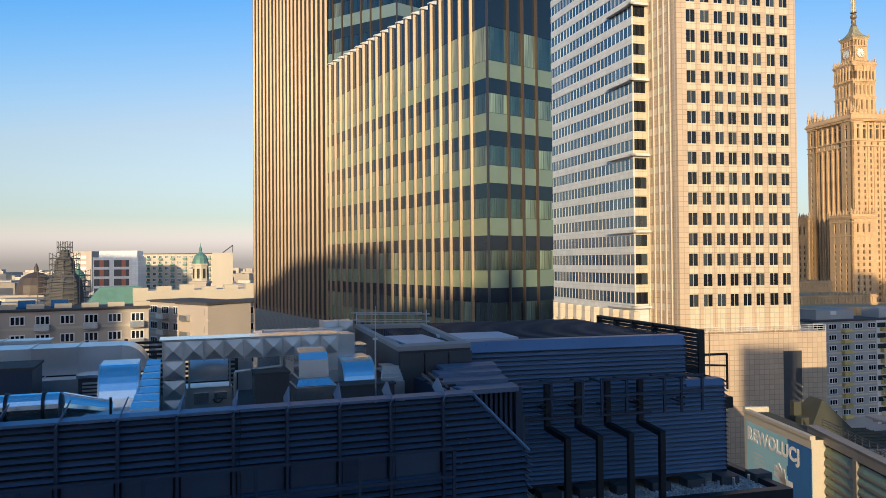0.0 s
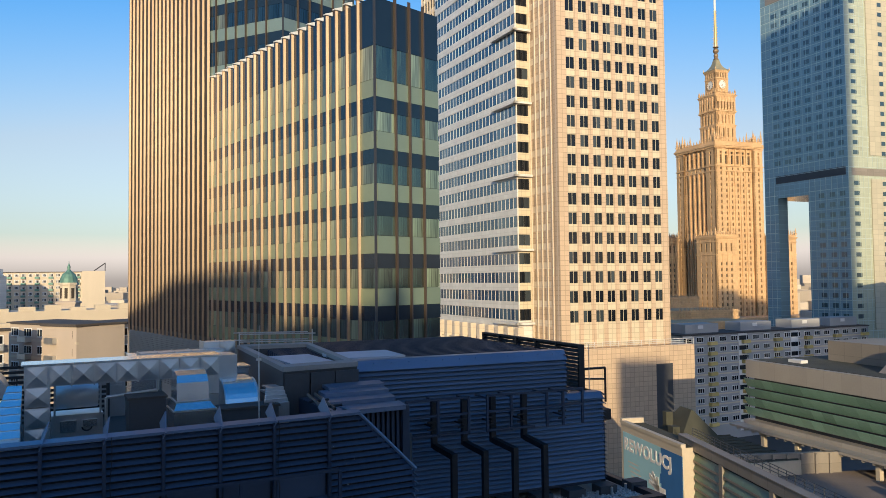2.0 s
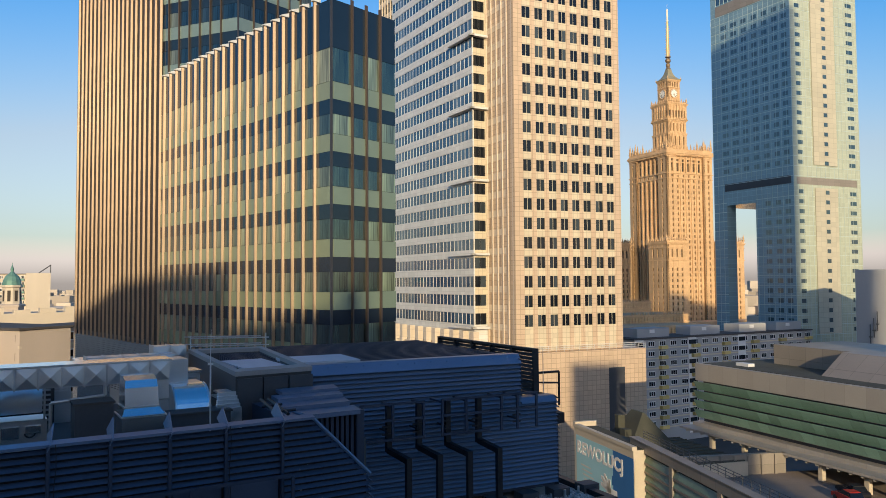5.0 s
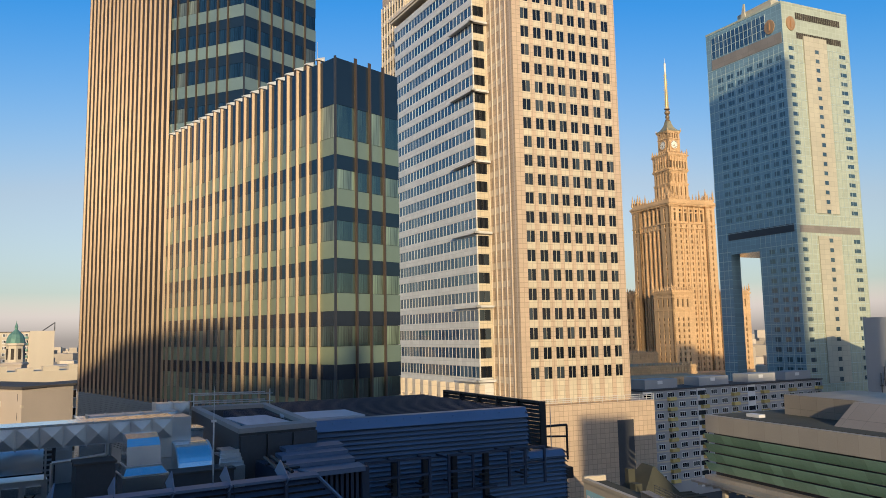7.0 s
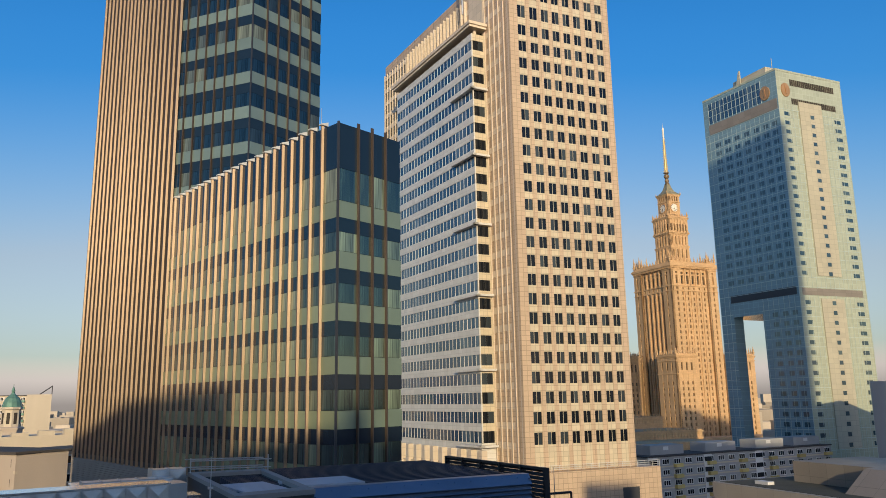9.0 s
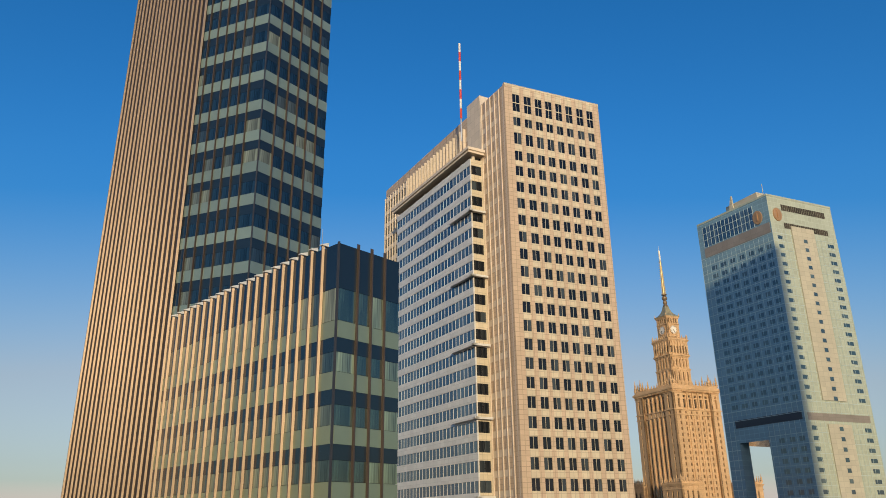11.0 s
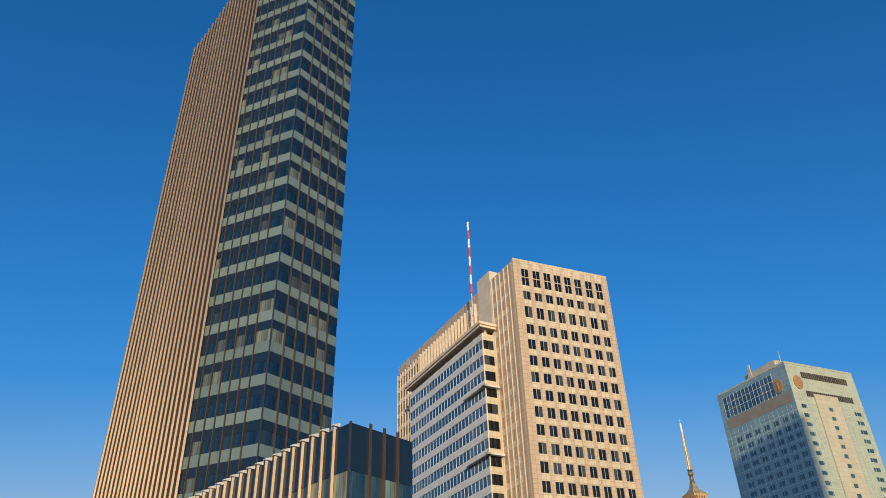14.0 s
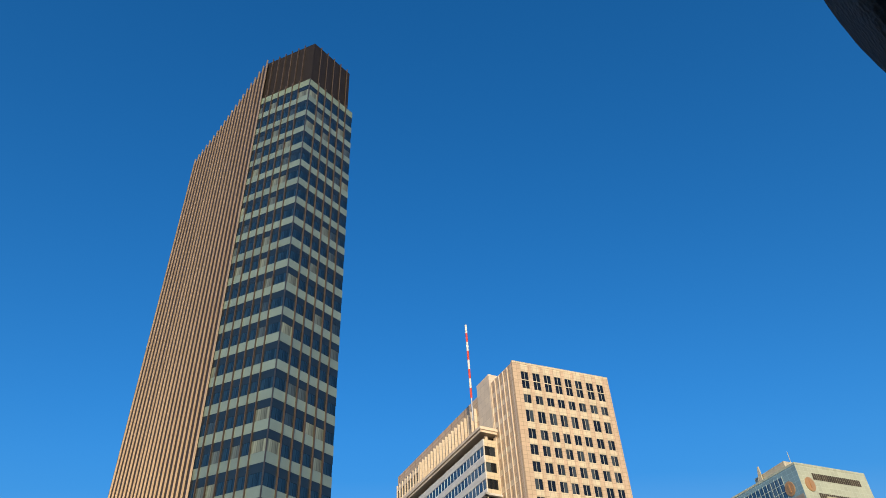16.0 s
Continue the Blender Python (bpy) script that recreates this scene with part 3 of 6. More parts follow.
# projecting glazed bay
BC = GS.p(GS.len - 10.2, 3.5)
BL = GS.p(GS.len - 49.6, 3.5)
BF = Fr(BL, BC)
BR = Fr(BC, GS.p(GS.len - 10.2, 0))
k = Mb()
k.box(0, BF.len - 0.45, 0.2, 3.6, 26.5, 118.5)
part("bay_core", k, M["white_band"], gt, BF.m())
rows_b = [31.0 + 3.89 * i for i in range(0, 23)]
nb = 24
for zb in rows_b:
    if zb > 117:
        continue
    k = Mb()
    st = BF.len / nb
    for i in range(nb):
        k.box(i * st + 0.10, (i + 1) * st - 0.10, 0.06, 0.15, zb, zb + 2.25)
    part("window_strip", k, M["win_blue"], gt, BF.m(), kind="stuff")
    k = Mb()
    for i in range(nb + 1):
        k.box(i * st - 0.06, i * st + 0.06, 0.0, 0.2, zb, zb + 2.25)
    part("mullion_grid", k, M["white_band"], gt, BF.m(), kind="stuff")
    k = Mb()
    k.box(-0.05, BF.len + 0.08, -0.06, 0.25, zb + 2.25, zb + 3.89)
    part("spandrel_band", k, M["white_band"], gt, BF.m())
    k = Mb()
    k.box(0.05, BR.len, -0.06, 0.25, zb + 2.3, zb + 3.89)
    k.box(0, 0.28, -0.04, 0.25, zb, zb + 2.3)
    k.box(BR.len - 0.5, BR.len, -0.04, 0.25, zb, zb + 2.3)
    part("spandrel_band", k, M["granite_pale"], gt, BR.m())
    for x0, x1 in ((0.3, 1.6), (1.7, BR.len - 0.5)):
        k = Mb()
        k.box(0, x1 - x0, 0.1, 0.2, 0, 2.3)
        part("window", k, M["win_dark"], gt, BR.m(x0, 0, zb))
for z in (30.1, 45.4, 60.9, 76.2, 91.6, 107.0):
    k = Mb()
    k.box(BF.len - 9, BF.len + 0.9, -0.9, 0.1, z, z + 0.45)
    k.box(BF.len, BF.len + 0.9, -0.9, 3.4, z, z + 0.45)
    part("ledge", k, M["white_band"], gt, BF.m())
# roof terrace and cornice over the bay
k = Mb()
k.box(-0.6, BF.len + 1.0, -1.0, 3.4, 121.6, 122.2)
k.box(-0.9, BF.len + 1.3, -1.3, 3.4, 122.2, 122.9)
part("cornice", k, M["cream"], gt, BF.m())
for i in range(9):
    k = Mb()
    k.box(0, 0.7, 0.8, 1.5, 118.5, 121.7)
    part("terrace_column", k, M["cream"], gt, BF.m(0.3 + i * (BF.len - 1.3) / 8))
k = Mb()
for z in (118.9, 119.3, 119.7):
    k.box(0, BF.len, 0.05, 0.1, z, z + 0.06)
    k.box(BF.len - 0.05, BF.len, 0.05, 3.4, z, z + 0.06)
part("terrace_rail", k, M["white_band"], gt, BF.m())
# dark panes added at the back to give the terrace recess its shade
k = Mb()
for i in range(22):
    k.box(0.3 + i * 1.75, 1.8 + i * 1.75, 3.1, 3.3, 118.6, 121.5)
part("terrace_glazing", k, M["win_dark"], gt, BF.m(), kind="stuff")
# mast
k = Mb()
mx, my, _ = at(13.57, 158)
for i in range(8):
    k.tube((mx, my, 131.5 + i * 2.65), (mx, my, 131.5 + (i + 1) * 2.65), 0.28, n=8, mi=i % 2)
part("mast", k, [M["stripe_red"], M["white_paint"]], gt, label="red and white striped antenna mast")
k = Mb()
k.tube((mx, my, 125.5), (mx, my, 131.5), 0.2, n=8)
part("mast_foot", k, M["galv"], gt)
# podium
PF = Fr(GF.p(-30, 1.6), GF.p(GF.len + 4.6, 1.6))
k = Mb()
k.box(0, PF.len, 0, 30, GROUND, 25.7)
part("podium", k, M["granite"], gt, PF.m(), label="granite clad podium with a roof rail")
k = Mb()
for z in (26.1, 26.5, 26.9):
    k.box(0, PF.len, 0.2, 0.26, z, z + 0.07)
for i in range(34):
    k.box(i * PF.len / 33, i * PF.len / 33 + 0.07, 0.2, 0.26, 25.7, 26.95)
part("podium_rail", k, M["white_band"], gt, PF.m())
k = Mb()
k.box(PF.len - 9.5, PF.len - 5.5, -0.06, 0.2, 6, 22)
part("podium_louvre", k, M["charcoal"], gt, PF.m())
# columns under the bay
AF = Fr(GS.p(GS.len - 52, 4.6), GS.p(GS.len - 8, 4.6))
for i in range(11):
    k = Mb()
    k.box(0, 1.3, 0, 1.3, 22, 29.6)
    part("arcade_column", k, M["cream"], gt, AF.m(i * 4.2))
k = Mb()
k.box(0, AF.len, 0.5, 8, GROUND, 24.6)
part("arcade_base", k, M["cream"], gt, AF.m())
k = Mb()
for i in range(60):
    k.box(i * AF.len / 60, i * AF.len / 60 + 0.12, 0.6, 0.75, 24.6, 25.9)
k.box(0, AF.len, 0.55, 0.8, 25.9, 26.05)
part("arcade_rail", k, M["cream"], gt, AF.m())

# ---- hotel tower with a gate-like opening ----
ht = thing("hotel_tower", "high-rise hotel in sea-green glass with a tall opening", "skyscraper", (190, 260, GROUND))
HA, HB, HR = (170.7, 275.6), (180.7, 240.2), (215.1, 247.7)
HL, HF = Fr(HA, HB), Fr(HB, HR)
hb = (HR[0] + HA[0] - HB[0], HR[1] + HA[1] - HB[1])
sl, sr = HL.s_at(32.6), HL.s_at(34.5)
k = Mb()
k.box(0.02, HL.len - 0.02, 0.3, HF.len - 0.3, 69.3, 161.5)
k.box(sr, HL.len - 0.02, 0.3, HF.len - 0.3, GROUND, 69.3)
k.box(0.02, sl, 0.3, 5.0, GROUND, 69.3)
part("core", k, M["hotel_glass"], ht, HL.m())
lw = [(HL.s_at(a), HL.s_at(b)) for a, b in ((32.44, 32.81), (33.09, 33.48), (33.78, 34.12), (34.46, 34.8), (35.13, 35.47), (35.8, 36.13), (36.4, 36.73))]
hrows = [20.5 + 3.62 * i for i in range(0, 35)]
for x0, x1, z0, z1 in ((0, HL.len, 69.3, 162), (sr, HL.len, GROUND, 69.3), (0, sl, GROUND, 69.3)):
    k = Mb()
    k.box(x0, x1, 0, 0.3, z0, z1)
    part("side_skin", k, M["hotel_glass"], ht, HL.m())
for i, (x0, x1) in enumerate(lw):
    for z in hrows:
        if 69 < z < 79 or z > 143 or (z < 70 and x0 < sr + 0.4):
            continue
        q = Mb()
        q.box(0, x1 - x0, -0.03, 0.1, 0, 1.7)
        part("window", q, M["hotel_win"], ht, HL.m(x0, 0, z))
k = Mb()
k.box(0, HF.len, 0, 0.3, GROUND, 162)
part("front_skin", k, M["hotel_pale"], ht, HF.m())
s0, s1 = HF.s_at(38.2), HF.s_at(39.6)
k = Mb()
k.box(s0, s1, -0.35, 0.1, 82, 150)
k.box(s0 + 0.3, s1 - 0.2, -0.35, 0.1, 20, 73.5)
part("stair_strip", k, M["hotel_cream"], ht, HF.m())
fw = [(HF.s_at(37.25), HF.s_at(37.58), -0.03), (HF.s_at(38.86), HF.s_at(39.08), -0.38), (HF.s_at(40.36), HF.s_at(40.72), -0.03)]
for x0, x1, o in fw:
    for z in hrows:
        if 72.5 < z < 80 or z > 146:
            continue
        q = Mb()
        q.box(0, x1 - x0, o, o + 0.1, 0, 1.5)
        part("window", q, M["hotel_win"], ht, HF.m(x0, 0, z))
bar = Mb()
bar.box(0, HL.len, -0.09, 0.05, 0, 0.16)
bar_l = bar.mesh("transom", M["hotel_bar"])
bar = Mb()
bar.box(0, HF.len, -0.09, 0.05, 0, 0.16)
bar_f = bar.mesh("transom", M["hotel_bar"])
bar = Mb()
bar.box(sr, HL.len, -0.09, 0.05, 0, 0.16)
bar_s = bar.mesh("transom", M["hotel_bar"])
bar = Mb()
bar.box(0, sl, -0.09, 0.05, 0, 0.16)
bar_p = bar.mesh("transom", M["hotel_bar"])
for z in hrows + [146.8]:
    if not 74 < z < 78:
        part("transom", bar_f, None, ht, HF.m(0, 0, z - 0.9))
        for me in ((bar_l,) if z > 72 else (bar_s, bar_p)):
            part("transom", me, None, ht, HL.m(0, 0, z - 0.9))
for fr, n, z0 in ((HL, 16, 79), (HF, 15, 79)):
    for i in range(n + 1):
        s = i * fr.len / n
        k = Mb()
        k.box(s - 0.06, s + 0.06, -0.07, 0.05, z0 if not (fr is HL and (s > sr or s < sl)) and fr is HL else 15, 145.5 if fr is HL else 148)
        part("mullion", k, M["hotel_bar"], ht, fr.m())
bandl = Mb()
bandl.box(HL.s_at(32.5), HL.len - 1.0, -0.08, 0.1, 74.9, 77.9)
part("louvre_band", bandl, M["frame_dark"], ht, HL.m())
bandf = Mb()
bandf.box(1.5, HF.len - 2, -0.08, 0.1, 74.6, 77.2)
part("louvre_band", bandf, M["taupe"], ht, HF.m())
k = Mb()
for i in range(26):
    k.box(2.8 + i * 1.02, 3.7 + i * 1.02, -0.05, 0.1, 151, 159.5)
part("rooftop_glazing", k, M["win_blue"], ht, HL.m())
for i in range(14):
    k = Mb()
    k.box(2.7 + i * 2.04, 2.9 + i * 2.04, -0.16, 0.05, 150.6, 159.8)
    part("rooftop_mullion", k, M["hotel_bar"], ht, HL.m())
for z in (153.8, 156.7):
    k = Mb()
    k.box(2.7, 29.4, -0.14, 0.05, z, z + 0.18)
    part("rooftop_transom", k, M["hotel_bar"], ht, HL.m())
k = Mb()
k.box(2.5, HL.len - 0.6, -0.12, 0.1, 146.2, 150.4)
part("louvre_band", k, M["taupe"], ht, HL.m())
for z0, z1 in ((156.2, 158.8), (148.6, 151.0)):
    k = Mb()
    for i in range(24):
        k.box(7.0 + i * 1.0, 7.85 + i * 1.0, -0.06, 0.1, z0, z1)
    part("louvre_band", k, M["stone_dark"], ht, HF.m())
for fr, s in ((HL, HL.len - 5.5), (HF, 4.2)):
    k = Mb()
    ring = lambda r, y: [(s + 0.8 * r * math.cos(t * math.pi / 10), y, 154 + r * math.sin(t * math.pi / 10)) for t in range(20)]
    k.sweep([ring(2.8, 0.0), ring(2.8, -0.35), ring(2.2, -0.4)])
    k.box(s - 0.35, s + 0.35, -0.6, -0.38, 152.4, 155.6)
    part("emblem", k, M["emblem_copper"], ht, fr.m(), label="copper oval emblem")
k = Mb()
k.box(4, HF.len - 6, 8, 25, 161.5, 167)
k.tube((9, 9, 167), (9, 9, 172), 0.12)
part("plant_house", k, M["hotel_cream"], ht, HF.m())
k = Mb()
k.prism([HL.p(14, -4), HL.p(17, -4), HL.p(17, -4.6), HL.p(14, -4.6)], 161.5, 170, top=[HL.p(16.4, -4), HL.p(16.9, -4), HL.p(16.9, -4.6), HL.p(16.4, -4.6)])
part("roof_fin", k, M["hotel_cream"], ht)
k = Mb()
k.box(0, HL.len, -0.1, 0.4, 161.5, 162.3)
part("parapet", k, M["hotel_pale"], ht, HL.m())
k = Mb()
k.box(0, HF.len, -0.1, 0.4, 161.5, 162.3)
part("parapet", k, M["hotel_pale"], ht, HF.m())
# ---- stone palace tower ----
pt = thing("palace_tower", "tall ornate sandstone palace tower with clock and spire", "tower", (270, 500, GROUND))
PC = Vector(at(28.55, 560)[:2])
pd = Vector((math.sin(radians(78)), math.cos(radians(78))))
PM = Matrix.Translation((PC.x, PC.y, 0)) @ Matrix.Rotation(math.atan2(pd.y, pd.x), 4, 'Z')
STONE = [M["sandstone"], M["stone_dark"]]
# local: x along the right-hand face from the front corner, y inwards along the left-hand face


def stone_face(k, left, a0, a1, o, z0, z1, cols, rows, dep=1.0, pil=0.0):
    """One face of a tier: piers and bands round real window openings, dark rooms behind; pil: pilasters between."""
    def put(a, b, d0, d1, za, zb, mi=0):
        if left:
            k.box(o + d0, o + d1, a, b, za, zb, mi)
        else:
            k.box(a, b, o + d0, o + d1, za, zb, mi)
    edges = [a0] + [v for c, w in cols for v in (c - w / 2, c + w / 2)] + [a1]
    for i in range(0, len(edges), 2):
        put(edges[i], edges[i + 1], 0, dep, z0, z1)
        if pil and 0 < i < len(edges) - 2:
            m = (edges[i] + edges[i + 1]) / 2
            put(m - 0.6, m + 0.6, -pil, 0.1, z0, z1)
    zz = [z0] + [v for r in sorted(rows) for v in r] + [z1]
    for c, w in cols:
        for i in range(0, len(zz), 2):
            if zz[i + 1] > zz[i]:
                put(c - w / 2, c + w / 2, 0.12, dep, zz[i], zz[i + 1])
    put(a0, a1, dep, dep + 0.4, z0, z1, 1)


def cols_in(a0, a1, n, w, margin=0.0):
    st = (a1 - a0 - 2 * margin) / n
    return [(a0 + margin + (i + 0.5) * st, w) for i in range(n)]


def stone_tier(name, x0, x1, y0, y1, z0, z1, nx, ny, w, rows, cornice=0.7, pil=0.0, margin=0.8):
    k = Mb()
    k.box(x0 + 1.3, x1, y0 + 1.3, y1, z0, z1)
    stone_face(k, False, x0, x1, y0, z0, z1, cols_in(x0, x1, nx, w, margin), rows, pil=pil)
    stone_face(k, True, y0, y1, x0, z0, z1, cols_in(y0, y1, ny, w, margin), rows, pil=pil)
    if cornice:
        for j, (h0, h1) in enumerate(((1.6, 1.0), (1.0, 0.4), (0.4, 0.0))):
            g_ = cornice * (j + 1) / 3
            k.box(x0 - g_, x1 + g_, y0 - g_, y1 + g_, z1 - h0, z1 - h1)
    return part(name, k, STONE, pt, PM)


def spike(h, r=0.55):
    """Carved pinnacle: square foot, waist, swelling, point."""
    k = Mb()
    k.lathe([(r, 0), (r, 0.22 * h), (r * 1.25, 0.24 * h), (r * 1.25, 0.3 * h), (r * 0.6, 0.36 * h), (r * 0.85, 0.55 * h), (r * 0.35, 0.75 * h), (0.06, h)], (0, 0), 6)
    return k.mesh("pinnacle", M["sandstone"])


def crest(x0, x1, y0, y1, z, h, n, rng):
    """Attic parapet with merlons and pinnacles round the two seen edges and the far ones."""
    k = Mb()
    for a in (y0, y1 - 0.6):
        k.box(x0, x1, a, a + 0.6, z, z + h * 0.28)
    for a in (x0, x1 - 0.6):
        k.box(a, a + 0.6, y0 + 0.6, y1 - 0.6, z, z + h * 0.28)
    part("attic_parapet", k, STONE, pt, PM)
    meshes = [spike(h * q) for q in (0.6, 0.75, 1.0)] + [spike(h * 1.25, 0.8)]
    for i in range(n + 1):
        f = i / n
        for px, py, ok in ((x0 + (x1 - x0) * f, y0 + 0.3, True), (x0 + 0.3, y0 + (y1 - y0) * f, i > 0), (x0 + (x1 - x0) * f, y1 - 0.3, i > 0), (x1 - 0.3, y0 + (y1 - y0) * f, 0 < i < n)):
            if ok:
                me = meshes[3] if i in (0, n) else meshes[rng.choice((0, 1, 1, 2))]
                part("pinnacle", me, None, pt, PM @ Matrix.Translation((px, py, z + h * 0.2)))


prg = random.Random(17)
CX = 20.6
small = [(z, z + 2.2) for z in np.arange(6.4, 111.5, 4.0)]
# main shaft between the corner piers
k = Mb()
k.box(3.0, 40.0, 3.0, 40.0, GROUND, 131)
mains = [(c, 1.25) for c in (10.9, 15.7, 20.8, 25.8, 30.6)]
stone_face(k, False, 8.6, 33.4, 1.5, GROUND, 113, mains, small, pil=0.55)
stone_face(k, True, 9.8, 34.0, 1.5, GROUND, 113, [(c, 1.7) for c in (12.2, 16.9, 21.8, 26.7, 31.6)], [(14, 66), (70, 111)], dep=1.5, pil=0.9)
part("shaft", k, STONE, pt, PM)
k = Mb()
k.box(2.6, 40.2, 2.6, 40.2, 113, 117)
for (a0, a1, left) in ((8.6, 33.4, False), (9.8, 34.0, True)):
    stone_face(k, left, a0, a1, 1.2, 113, 117, cols_in(a0, a1, 5, 1.2), [(114.2, 115.9)])
    stone_face(k, left, a0, a1, 1.5, 117, 129.4, cols_in(a0, a1, 5, 2.1), [(118.4, 124.6), (125.6, 127.2)], dep=1.2, pil=0.8)
    for z, g_ in ((113.0, 0.5), (116.6, 0.6), (129.0, 0.3)):
        if left:
            k.box(1.2 - g_, 2.2, a0, a1, z, z + 0.6)
        else:
            k.box(a0, a1, 1.2 - g_, 2.2, z, z + 0.6)
part("attic_storey", k, STONE, pt, PM)
for x0, x1, y0, y1 in ((0, 8.6, 0, 9.8), (33.4, 42.0, 0, 9.0), (0, 8.6, 34.0, 42.4), (33.4, 42.0, 34.0, 42.4)):
    k = Mb()
    k.box(x0 + 1.2, x1, y0 + 1.2, y1, GROUND, 131)
    stone_face(k, False, x0, x1, y0, GROUND, 113, [((x0 + x1) / 2 + 0.6, 1.3)], small)
    stone_face(k, True, y0, y1, x0, GROUND, 113, [((y0 + y1) / 2 + 0.4, 1.3)], small)
    stone_face(k, False, x0, x1, y0, 113, 131, [((x0 + x1) / 2 + 0.6, 1.9)], [(114.2, 115.9), (118.4, 124.6), (125.6, 127.2)], dep=1.2)
    stone_face(k, True, y0, y1, x0, 113, 131, [((y0 + y1) / 2 + 0.4, 1.9)], [(114.2, 115.9), (118.4, 124.6), (125.6, 127.2)], dep=1.2)
    for z, g_, h in ((112.9, 0.35, 0.5), (116.5, 0.5, 0.7), (128.6, 0.4, 0.5)):
        k.box(x0 - g_, x1 + g_, y0 - g_, y1 + g_, z, z + h)
    part("corner_pier", k, STONE, pt, PM)
k = Mb()
for g_, z0, z1 in ((0.3, 129.4, 130.2), (0.8, 130.2, 131.0), (1.3, 131.0, 132.2), (0.6, 132.2, 133.2)):
    k.box(-g_, 42.0 + g_, -g_, 42.4 + g_, z0, z1)
for i in range(38):
    k.box(i * 1.12, i * 1.12 + 0.5, -0.7, 0.2, 129.5, 130.3)
    k.box(-0.7, 0.2, i * 1.12, i * 1.12 + 0.5, 129.5, 130.3)
part("main_cornice", k, STONE, pt, PM)
crest(0.2, 41.8, 0.2, 42.2, 133.2, 4.6, 13, prg)
for x0, y0 in ((0.4, 0.4), (34.6, 0.4), (0.4, 35.0)):
    crest(x0, x0 + 7, y0, y0 + 7, 133.2, 7.0, 3, prg)
    k = Mb()
    k.prism([(x0 + 1.5, y0 + 1.5), (x0 + 5.5, y0 + 1.5), (x0 + 5.5, y0 + 5.5), (x0 + 1.5, y0 + 5.5)], 133.2, 137.5,
            top=[(x0 + 2.5, y0 + 2.5), (x0 + 4.5, y0 + 2.5), (x0 + 4.5, y0 + 4.5), (x0 + 2.5, y0 + 4.5)])
    part("corner_cap", k, STONE, pt, PM)
# wings that flank the shaft
wing_rows = [q for q in small if q[0] < 50] + [(56.2, 61.7)]
for x0, x1, y0, y1 in ((-8, 9.7, -8, 12), (-21, -6, 34, 50), (47, 64, -7, 10)):
    stone_tier("wing", x0, x1, y0, y1, GROUND, 66.5, 3, 3, 1.4, wing_rows, 0.9, margin=2.4)
    k = Mb()
    for z in (53.6, 62.6):
        k.box(x0 - 0.35, x1 + 0.35, y0 - 0.35, y1 + 0.35, z, z + 0.7)
    part("string_course", k, STONE, pt, PM)
    crest(x0, x1, y0, y1, 66.5, 4.6, 8, prg)
    k = Mb()
    k.prism([(x0 + 3, y0 + 3), (x1 - 3, y0 + 3), (x1 - 3, y1 - 3), (x0 + 3, y1 - 3)], 66.5, 70.5,
            top=[(x0 + 6, y0 + 6), (x1 - 6, y0 + 6), (x1 - 6, y1 - 6), (x0 + 6, y1 - 6)])
    part("wing_cap", k, STONE, pt, PM)
# slender upper stages centred on the shaft
a, b = CX - 8.7, CX + 8.7
stone_tier("upper_tier", a, b, a, b, 133, 149, 4, 4, 1.2, [(140, 146.5)], 0.5, pil=0.3)
stone_tier("upper_tier", a + 0.2, b - 0.2, a + 0.2, b - 0.2, 149, 159, 5, 5, 0.9, [(150.2, 156.2)], 0.9, pil=0.3)
k = Mb()
k.box(a - 0.9, b + 0.9, a - 0.9, b + 0.9, 158.6, 159.3)
for i in range(14):
    q = a - 0.7 + i * 1.35
    k.box(q, q + 0.5, a - 0.9, a - 0.6, 159.3, 160.5)
    k.box(a - 0.9, a - 0.6, q, q + 0.5, 159.3, 160.5)
part("balcony", k, STONE, pt, PM)
a, b = CX - 8.95, CX + 8.95
stone_tier("arcade_tier", a, b, a, b, 159.3, 171, 6, 6, 1.75, [(160.4, 165.8)], 0.9, pil=0.35, margin=1.0)
crest(a, b, a, b, 171, 3.4, 8, prg)
a, b = CX - 5.7, CX + 5.7
stone_tier("clock_tier", a, b, a, b, 171, 189.6, 4, 4, 1.15, [(184.4, 187.8)], 0.8, margin=1.2)
k = Mb()
for z in (173.6, 183.4):
    k.box(a - 0.3, b + 0.3, a - 0.3, b + 0.3, z, z + 0.5)
part("string_course", k, STONE, pt, PM)
